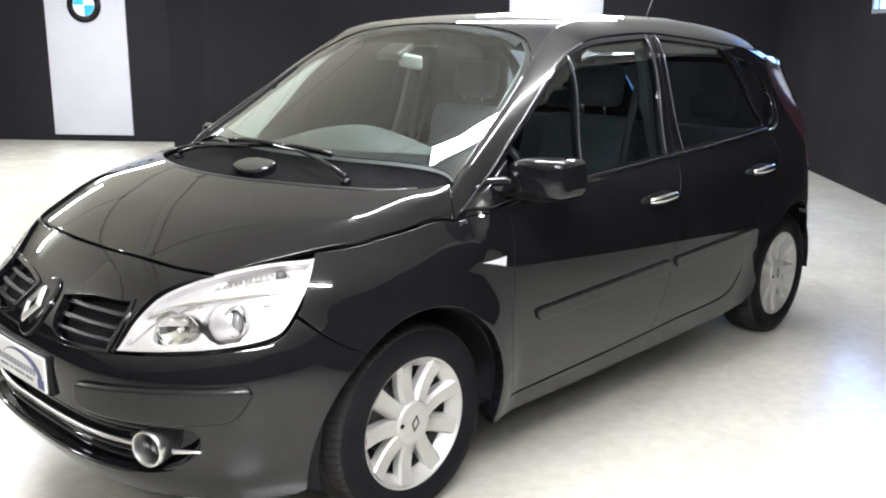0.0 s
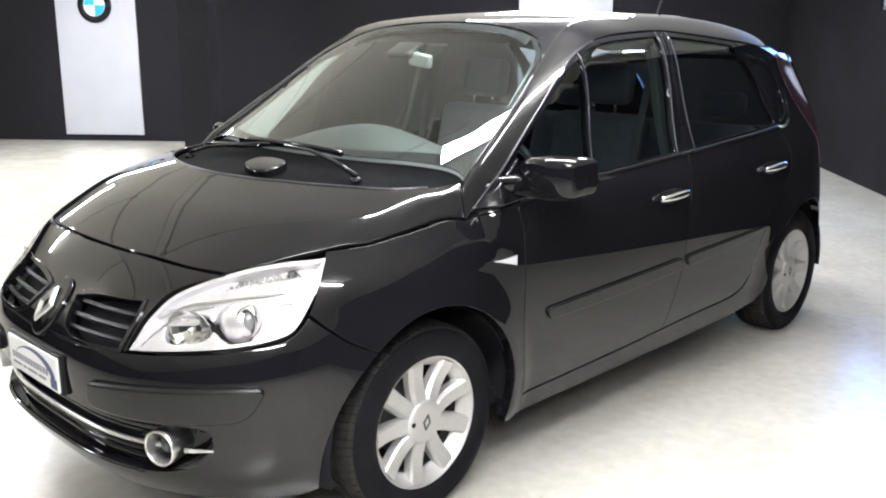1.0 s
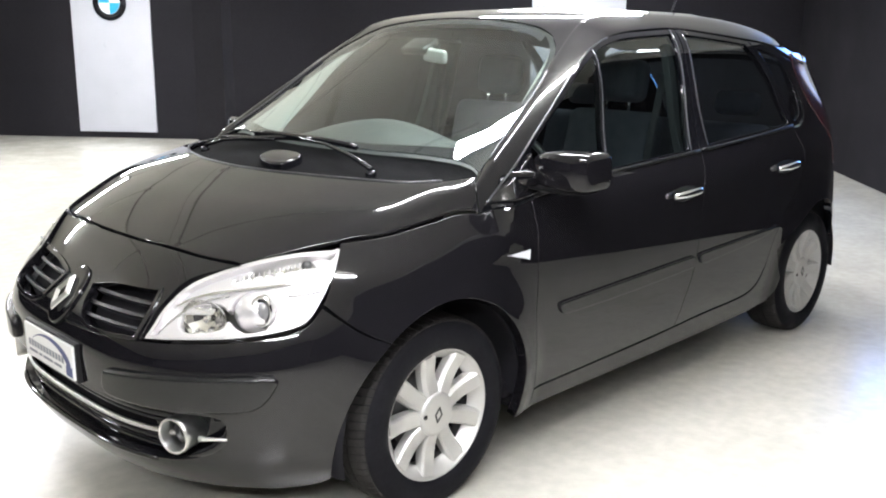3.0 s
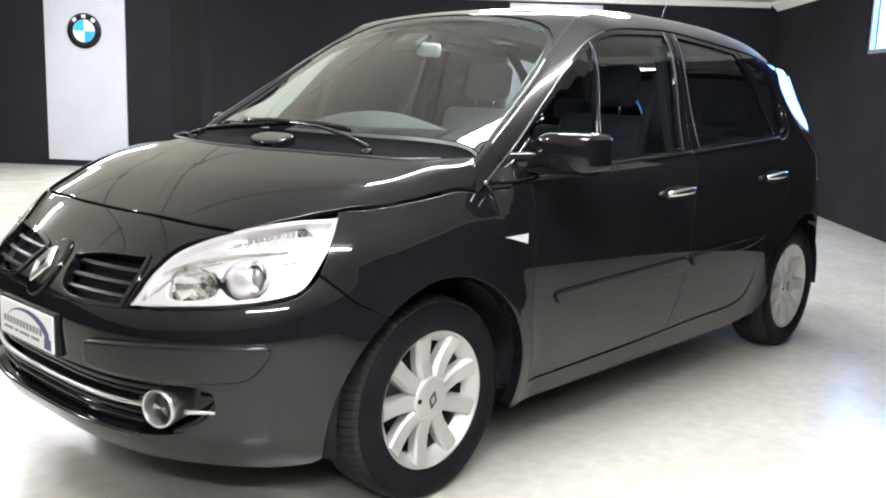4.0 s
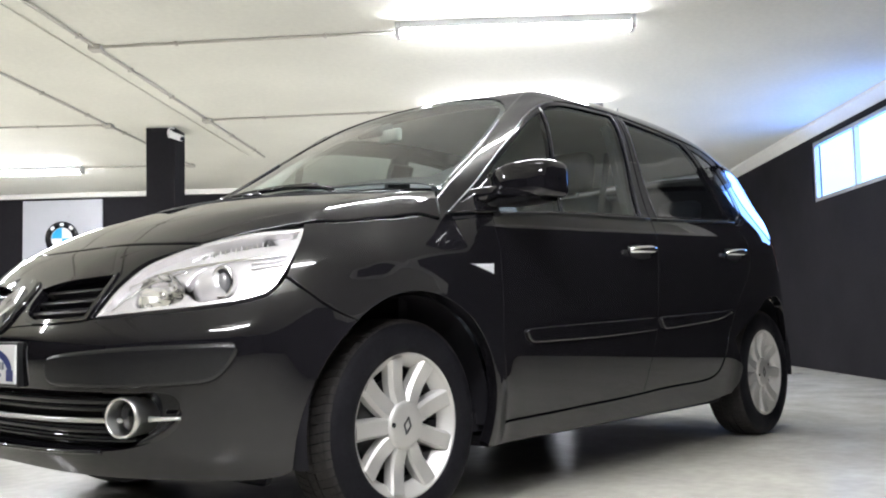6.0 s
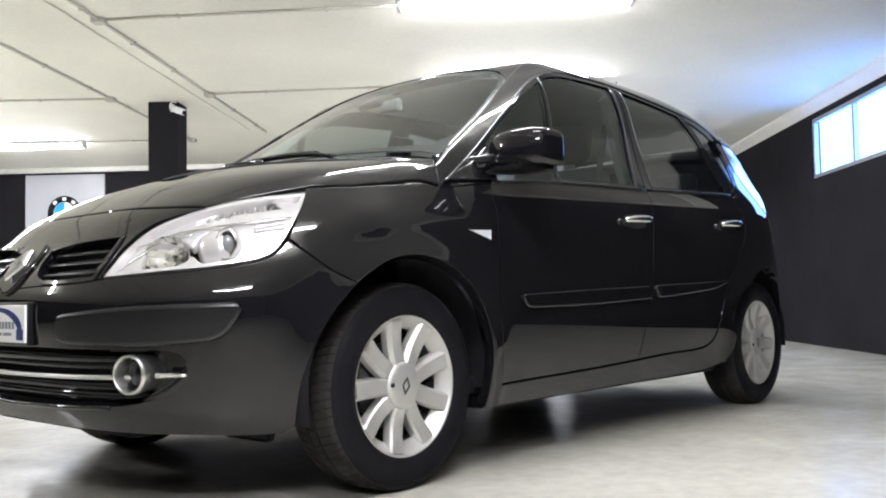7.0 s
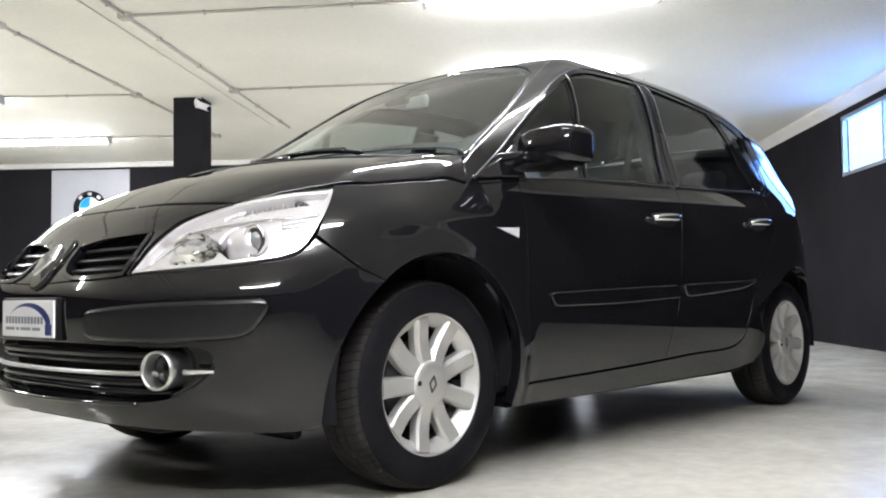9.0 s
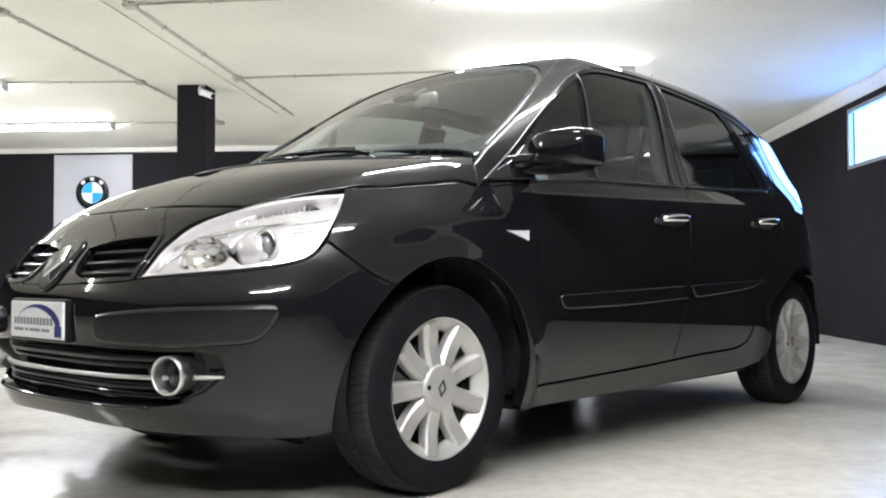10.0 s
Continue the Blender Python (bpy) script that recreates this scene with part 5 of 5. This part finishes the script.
    loft("mirror_arm", [((0.37, -0.79, 1.040), (0.05, 0.030), (0, 0), 0.6), ((0.385, -0.84, 1.046), (0.048, 0.030), (0, 0), 0.5), ((0.405, -0.88, 1.052), (0.046, 0.028), (0, 0), 0.5), ((0.42, -0.93, 1.056), (0.044, 0.026), (0, 0), 0.6)], PAINT, mirror)
    loft("mirror_base", [((0.425, -0.86 + fold, 1.030), (0.040, 0.016), (0, 0), 0.6), ((0.44, -0.93 + fold, 1.031), (0.060, 0.022), (0, 0), 0.6), ((0.44, -1.0 + fold, 1.031), (0.068, 0.022), (0, 0), 0.6), ((0.45, -1.075 + fold, 1.034), (0.055, 0.018), (0, 0), 0.6)], TRIM, mirror)
    v, f = lathe(((0, 0), (0.05, 0.0), (0.055, 0.004)), 24, Matrix.Translation((0.512, (1.0 - fold) * side, 1.084)) @ pose(0, 0, 0, 0, 0, 90) @ Matrix.Diagonal((1.25, 1, 1, 1)))
    mesh_object("mirror_glass", v, f, CHROME, mirror)
    sail = outline([(0.20, 0.972), (0.30, 1.03), (0.45, 1.125)], [(0.45, 1.125), (0.45, 0.992)], [(0.45, 0.992), (0.20, 0.972)])
    panel("mirror_sail", "side", sail, PAINT, door, side, step=0.02, lift=0.012, depth=0.014, soft=0.006)

# dark inner shell behind the panels, floor pan and wheel wells
for side in SIDES:
    inner = outline([(0.46, 0.98), (0.46, 0.26)], [(0.46, 0.26), (2.24, 0.27)], [(2.24, 0.27), (2.26, 0.6), (2.42, 0.80)], [(2.42, 0.80), (2.95, 0.80)], [(2.95, 0.80), (2.72, 1.09)], [(2.72, 1.09), (1.5, 1.03), (0.46, 0.98)])
    panel("door_lining", "side", inner, DARK, car, side, step=0.08, lift=-0.05, depth=0.0)
    panel("bay_lining", "side", outline([(0.44, 0.95), (0.44, 0.60)], [(0.44, 0.60), (0.30, 0.72), (0.0, 0.79), (-0.28, 0.72)], [(-0.28, 0.72), (-0.36, 0.80), (-0.30, 0.89)], [(-0.30, 0.89), (0.44, 0.95)]), DARK, car, side, step=0.08, lift=-0.035, depth=0.0)
    for ax in (-0.02, AXLE_R):
        vs, fs = [], []
        for i in range(25):
            a = radians(-6 + 198 * i / 24)
            for r, y in ((0.392, 0.868 if ax < 1 else 0.84), (0.400, 0.84 if ax < 1 else 0.80), (0.405, 0.76), (0.40, 0.45), (0.18, 0.45)):
                vs.append((ax + r * math.cos(a), y * side, 0.325 + r * math.sin(a)))
        for i in range(24):
            for q in range(4):
                fs.append((i * 5 + q, i * 5 + q + 1, i * 5 + q + 6, i * 5 + q + 5))
        mesh_object("wheel_well", vs, fs, DARK, car)
bm = bmesh.new()
for lo, hi in (((0.42, -0.80, 0.20), (2.26, 0.80, 0.26)), ((-0.70, -0.44, 0.21), (0.42, 0.44, 0.30)), ((-0.72, -0.56, 0.238), (-0.42, 0.56, 0.28)), ((-0.43, -0.72, 0.19), (-0.41, -0.50, 0.25)), ((-0.43, 0.50, 0.15), (-0.41, 0.78, 0.25)), ((2.26, -0.44, 0.26), (3.0, 0.44, 0.36))):
    add_box(bm, lo, hi, None, 0.02)
part("floor_pan", bm, DARK, car)
# bulkhead and load floor that close the cabin
bm = bmesh.new()
add_box(bm, (0.10, -0.72, 0.30), (0.14, 0.72, 0.98))
add_box(bm, (0.14, -0.80, 0.26), (2.26, 0.80, 0.32))
add_box(bm, (2.26, -0.60, 0.34), (3.0, 0.60, 0.40))
part("cabin_floor", bm, DARK, car)

# tail: rear panel with its window, lamps
tail_pts, _ = on_body("side", [q[0] + 0.003 for q in TAIL_EDGE], [q[1] for q in TAIL_EDGE])
tail_side = [(ra(p[0], p[1]), p[2]) for p in reversed(tail_pts)]
tail_half = [(0.0, 0.38), (0.3, 0.40), (tail_side[0][0] * 0.8, 0.455), tail_side[0]]
tail_top = [tail_side[-1], (ra(2.93, -0.4), 1.43), (0.0, 1.455)]
rear_hole = outline([(-0.36, 1.00), (0.0, 0.985), (0.36, 1.00)], [(0.36, 1.00), (0.43, 1.2), (0.52, 1.36)], [(0.52, 1.36), (0.25, 1.395), (0.0, 1.40), (-0.25, 1.395), (-0.52, 1.36)], [(-0.52, 1.36), (-0.43, 1.2), (-0.36, 1.00)])
tailgate = panel("tailgate", "rear", outline(both_a(tail_half), tail_side, tail_top + [(-a, b) for a, b in reversed(tail_top[:-1])], [(-a, b) for a, b in reversed(tail_side)]),
                 PAINT, car, 0, holes=[rear_hole], step=0.035, depth=0.02, label="black tailgate and rear bumper")
panel("rear_window", "rear", shrunk(rear_hole, -0.005), GLASS, tailgate, 0, step=0.08, gap=0, lift=-0.006, depth=0.0)
for side in SIDES:
    corner = outline([(ra(2.735, -0.69), 1.44), (ra(2.80, -0.73), 1.25), (ra(2.885, -0.80), 1.05), (ra(2.93, -0.81), 0.86)], [(ra(2.93, -0.81), 0.86), (ra(3.06, -0.76), 0.85)],
                     [(ra(3.06, -0.76), 0.85), (ra(3.04, -0.72), 1.05), (ra(2.97, -0.66), 1.25), (ra(2.90, -0.615), 1.43)], [(ra(2.90, -0.615), 1.43), (ra(2.735, -0.69), 1.44)], rounds=2)
    panel("tail_lamp", "rear", corner, RED_LENS, car, side, step=0.02, lift=0.003, depth=0.01, soft=0.002, label="tall dark red tail lamp on the rear corner")


# ---- wheels ----
def tyre_profile():
    prof = [(0.213, 0.085), (0.222, 0.098), (0.240, 0.104), (0.265, 0.106), (0.288, 0.102), (0.302, 0.0955), (0.309, 0.086), (0.315, 0.074)]
    half = prof[:]
    for y in (0.0455,):
        half += [(0.3165, y + 0.006), (0.311, y + 0.005), (0.311, y - 0.005), (0.3165, y - 0.006)]
    return [(r, -y) for r, y in half] + [(r, y) for r, y in reversed(half)]


def build_wheel(cx, side):
    y0 = side * TRACK_Y
    m = Matrix.Translation((cx, y0, AXLE_Z + 0.003)) @ (Matrix() if side < 0 else pose(0, 0, 0, 0, 0, 180)) @ pose(0, 0, 0, 0, 30 if cx < 1 else 14, 0)
    v, f = lathe(((0.205, 0.09), (0.19, 0.06), (0.185, -0.03), (0.196, -0.065), (0.207, -0.078)), 72, m)
    wheel = mesh_object("wheel", v, f, BARREL, car, "nine-spoke silver alloy wheel with black tyre")
    v, f = lathe(tyre_profile(), 120, m, closed=False)
    mesh_object("tyre", v, f, RUBBER, wheel, "black road tyre")
    # tread blocks: ribs cut across by thin grooves
    vs, fs = [], []
    shoulder = ((0.3105, -0.0885), (0.3150, -0.083), (0.3185, -0.075), (0.3218, -0.049), (0.3228, -0.021))
    ribs = (shoulder, ((0.3230, -0.016), (0.3232, 0.0), (0.3230, 0.016)), tuple((r, -y) for r, y in reversed(shoulder)))
    for rib in ribs:
        n = len(rib)
        for k in range(76):
            k0 = len(vs)
            for e in (-1, 1):
                for r, y in rib:
                    w = 2 * math.pi * (k + 0.5 * e) / 76 - e * 0.0048 + 6.0 * abs(y) * 0.12
                    for d in (0.0, 0.010):
                        vs.append(m @ Vector(((r - d) * math.sin(w), y, (r - d) * math.cos(w))))
            for i in range(n - 1):
                a, b = k0 + 2 * i, k0 + 2 * n + 2 * i
                fs += [(a, a + 2, b + 2, b), (a, a + 1, a + 3, a + 2), (b, b + 2, b + 3, b + 1)]
            for i in (0, n - 1):
                a, b = k0 + 2 * i, k0 + 2 * n + 2 * i
                fs.append((a, b, b + 1, a + 1))
    tagged(mesh_object("tread_pattern", vs, fs, TREAD, wheel, smooth=False), kind="stuff")
    v, f = lathe(((0.203, -0.062), (0.2175, -0.079), (0.2225, -0.083), (0.2225, -0.091), (0.217, -0.094), (0.2125, -0.091), (0.2095, -0.085), (0.2035, -0.080), (0.190, -0.063), (0.181, -0.054), (0.179, -0.046)), 96, m)
    mesh_object("rim_flange", v, f, ALLOY, wheel)
    # brake disc behind the spokes
    v, f = lathe(((0, -0.028), (0.075, -0.028), (0.08, -0.018), (0.135, -0.018), (0.135, -0.006), (0.0, -0.006)), 48, m)
    mesh_object("brake_disc", v, f, BRAKE, wheel)
    v, f = lathe(((0.0, -0.004), (0.188, -0.004)), 48, m)
    mesh_object("dust_shield", v, f, DARK, wheel)
    # nine broad spokes that meet at the hub, dished, with flat faces and chamfered flanks
    for k in range(9):
        vs, fs = [], []
        n = 14
        for i in range(n):
            t = i / (n - 1)
            r = 0.060 + 0.146 * t
            w = min(0.0285 + 0.0025 * t ** 2, r * math.tan(radians(19.8)))
            y = -0.084 + 0.010 * math.sin(math.pi * min(t * 1.1, 1)) - 0.004 * t
            for off, dy in ((-1.12, 0.034), (-1.0, 0.013), (-0.66, 0.0), (0.78, 0.0016), (1.0, 0.008), (1.06, 0.034)):
                vs.append(m @ pose(0, 0, 0, 0, 40 * k, 0) @ Vector((off * w, y + dy, r)))
        for i in range(n - 1):
            for q in range(5):
                fs.append((i * 6 + q, i * 6 + q + 1, (i + 1) * 6 + q + 1, (i + 1) * 6 + q))
        spoke = mesh_object("spoke", vs, fs, ALLOY, wheel, smooth=True)
        spoke.data.set_sharp_from_angle(angle=radians(16))
    v, f = lathe(((0, -0.091), (0.03, -0.0908), (0.058, -0.0895), (0.068, -0.0870), (0.0735, -0.081), (0.0745, -0.06)), 48, m)
    cap = mesh_object("hub_cap", v, f, ALLOY, wheel)
    bm = bmesh.new()
    for a, b in (((0, 0.024), (0.014, 0)), ((0.014, 0), (0, -0.024)), ((0, -0.024), (-0.014, 0)), ((-0.014, 0), (0, 0.024))):
        d = Vector((b[0] - a[0], 0, b[1] - a[1]))
        mm = Matrix.Translation(((a[0] + b[0]) / 2, -0.0915, (a[1] + b[1]) / 2)) @ pose(0, 0, 0, 0, -math.degrees(math.atan2(d.z, d.x)), 0)
        add_box(bm, (-d.length / 2 - 0.002, -0.001, -0.003), (d.length / 2 + 0.002, 0.002, 0.003), m @ pose(0, 0, 0, 0, -18, 0) @ mm)
    part("cap_badge", bm, BRAKE, cap)
    v, f = lathe(((0, -0.0004), (0.008, -0.0004), (0.0095, 0.006)), 12, m @ pose(0, 0, 0, 0, -30, 0) @ pose(-0.056, -0.0898, 0.006))
    mesh_object("lock_hole", v, f, BLACK_GLOSS, cap)


for cx in (0.0, AXLE_R):
    for side in SIDES:
        build_wheel(cx, side)

# ---- wipers ----
def wiper(points, blade):
    v, f = tube_mesh(points, lambda t: 0.011 - 0.004 * t, 8, 0.7)
    arm = mesh_object("wiper", v, f, SATIN, car, "black wiper arm with blade")
    v, f = tube_mesh(blade, 0.008, 8, 1.4)
    mesh_object("blade", v, f, SATIN, arm)
    v, f = lathe(((0, 0.008), (0.014, 0.007), (0.018, 0.0), (0.018, -0.015)), 16, Matrix.Translation(points[0] - Vector((0, 0, 0.012))) @ pose(0, 0, 0, 90))
    mesh_object("pivot_cap", v, f, SATIN, arm)


def on_glass(x, y, lift):
    p, n = place_on("top", x, y, lift)
    return p


wiper([on_glass(0.02, -0.50, 0.008), on_glass(0.05, -0.36, 0.022), on_glass(0.09, -0.18, 0.026), on_glass(0.10, -0.02, 0.024)],
      [on_glass(0.115 + 0.03 * abs(t - 0.5), -0.30 + 0.62 * t, 0.014) for t in np.linspace(0, 1, 9)])
wiper([on_glass(0.0, 0.50, 0.0), on_glass(0.05, 0.44, 0.012), on_glass(0.08, 0.3, 0.014), on_glass(0.085, 0.14, 0.014)],
      [on_glass(0.105 + 0.03 * abs(t - 0.5), 0.56 - 0.54 * t, 0.006) for t in np.linspace(0, 1, 9)])
# raised filler cover in the middle of the cowl
cover = outline([(-0.13, -0.21), (-0.05, -0.20), (0.0, -0.16)], [(0.0, -0.16), (0.0, -0.06), (-0.02, -0.01)], [(-0.02, -0.01), (-0.10, -0.03), (-0.14, -0.13), (-0.13, -0.21)], rounds=2)
panel("cowl_cover", "top", cover, SATIN, car, 0, step=0.02, lift=0.012, depth=0.03, soft=0.01, label="black plastic cowl cover")

# ---- cabin ----
def cushion(name, lo, hi, m, mat, parent, r=0.04):
    bm = box(lo, hi, m, r, 4)
    return part(name, bm, mat, parent, smooth=True)


def front_seat(y):
    m = Matrix.Translation((1.22, y, 0.32))
    seat = cushion("seat", (-0.27, -0.25, 0.14), (0.27, 0.25, 0.32), m, SEAT, car, 0.06)
    cushion("backrest", (-0.06, -0.24, 0.0), (0.07, 0.24, 0.62), m @ pose(0.24, 0, 0.26, 0, 14, 0), SEAT, seat, 0.055)
    cushion("headrest", (-0.05, -0.13, 0.0), (0.05, 0.13, 0.19), m @ pose(0.405, 0, 0.90, 0, 10, 0), SEAT, seat, 0.045)
    for d in (-0.06, 0.06):
        v, f = tube_mesh([m @ Vector((0.385, d, 0.82)), m @ Vector((0.41, d, 0.96))], 0.007, 8)
        mesh_object("headrest_post", v, f, CHROME, seat)


for y in (-0.37, 0.37):
    front_seat(y)
for y in (-0.48, 0.0, 0.48):
    m = Matrix.Translation((2.12, y, 0.32))
    seat = cushion("rear_seat", (-0.25, -0.225, 0.14), (0.25, 0.225, 0.32), m, SEAT, car, 0.06)
    cushion("backrest", (-0.06, -0.22, 0.0), (0.07, 0.22, 0.52), m @ pose(0.24, 0, 0.26, 0, 16, 0), SEAT, seat, 0.055)
    if y:
        cushion("headrest", (-0.045, -0.12, 0.0), (0.045, 0.12, 0.12), m @ pose(0.41, 0, 0.80, 0, 10, 0), SEAT, seat, 0.04)
# dashboard with a raised centre pod
vs, fs = [], []
ny, nx = 41, 13
for i in range(ny):
    y = -0.70 + 1.4 * i / (ny - 1)
    for k in range(nx):
        t = k / (nx - 1)
        x = 0.22 + 0.50 * t + 0.08 * (y / 0.7) ** 2 * (1 - t)
        rise = math.sin(math.pi / 2 * min(t / 0.56, 1))
        z = 0.985 + (0.045 + 0.145 * math.exp(-(y / 0.5) ** 2)) * rise - 0.45 * max(t - 0.72, 0) / 0.28
        vs.append((x, y, z))
for i in range(ny - 1):
    for k in range(nx - 1):
        fs.append((i * nx + k, (i + 1) * nx + k, (i + 1) * nx + k + 1, i * nx + k + 1))
mesh_object("dashboard", vs, fs, DASH, car, "grey vinyl dashboard with a domed top")
vs, fs = [], []
m = Matrix.Translation((0.86, -0.37, 0.93)) @ pose(0, 0, 0, 0, 0, 90) @ pose(0, 0, 0, 28, 0, 0)
prof = [(0.185 + 0.016 * math.cos(a), 0.016 * math.sin(a)) for a in np.linspace(0, 2 * math.pi, 10, endpoint=False)]
v, f = lathe(prof, 40, m, closed=True)
wheel_ob = mesh_object("steering_wheel", v, f, TRIM, car)
cushion("hub", (-0.075, -0.03, -0.06), (0.075, 0.02, 0.06), m, TRIM, wheel_ob, 0.02)
for a in (0, 180, 270):
    cushion("spoke", (0.05, -0.012, -0.02), (0.18, 0.008, 0.02), m @ pose(0, 0, 0, 0, a, 0), TRIM, wheel_ob, 0.006)
# inner mirror on its stem, under a sensor housing
mirror_in = cushion("inner_mirror", (-0.018, -0.078, -0.028), (0.014, 0.078, 0.028), Matrix.Translation((0.76, -0.05, 1.425)) @ pose(0, 0, 0, 4, 0, -14), LINING, car, 0.013)
v, f = tube_mesh([(0.76, -0.03, 1.43), (0.78, 0.0, 1.455), (0.80, 0.03, 1.475)], 0.012, 8)
mesh_object("mirror_stem", v, f, DASH, mirror_in)
cushion("sensor_housing", (-0.05, -0.07, -0.016), (0.05, 0.07, 0.016), Matrix.Translation((0.775, 0.06, 1.462)) @ pose(0, 0, 0, 0, -28, 0), TRIM, mirror_in, 0.012)
# pale linings inside the windscreen pillars
for side in SIDES:
    back = 0.0 if side > 0 else -0.085
    rear_edge = resampled(np.array([(x + back, y, z) for x, y, z in spl([(0.46, 0.655, 1.035), (0.495, 0.65, 1.094), (0.645, 0.645, 1.225), (0.775, 0.63, 1.348), (0.91, 0.60, 1.455)], 0.02)]), 30)
    front_edge = resampled(np.array([(q[0] + 0.015, -q[1] - 0.022, q[2] - 0.022) for q in up3[6:50]]), 30)
    vs, fs = [], []
    for p, q in zip(front_edge, rear_edge):
        for k in range(6):
            t = k / 5
            c = p + (q - p) * t
            vs.append((c[0], side * (c[1] - 0.012 * math.sin(math.pi * t)), c[2]))
    for i in range(29):
        for k in range(5):
            fs.append((i * 6 + k, i * 6 + k + 1, i * 6 + k + 7, i * 6 + k + 6))
    mesh_object("pillar_lining", vs, fs, LINING, car, "pale grey inner lining of the windscreen pillar")
# seat belts on the middle posts
for side in SIDES:
    v, f = tube_mesh([(1.52, side * 0.66, 1.36), (1.46, side * 0.65, 1.1), (1.42, side * 0.64, 0.8), (1.40, side * 0.66, 0.45)], 0.02, 8, 0.15)
    mesh_object("seat_belt", v, f, BELT_CLOTH, car)
    post = outline([(1.49, 1.50), (1.64, 1.50)], [(1.64, 1.50), (1.66, 0.95)], [(1.66, 0.95), (1.44, 0.95)], [(1.44, 0.95), (1.49, 1.50)])
    panel("middle_post", "side", post, DASH, car, side, step=0.06, lift=-0.035, depth=0.03)
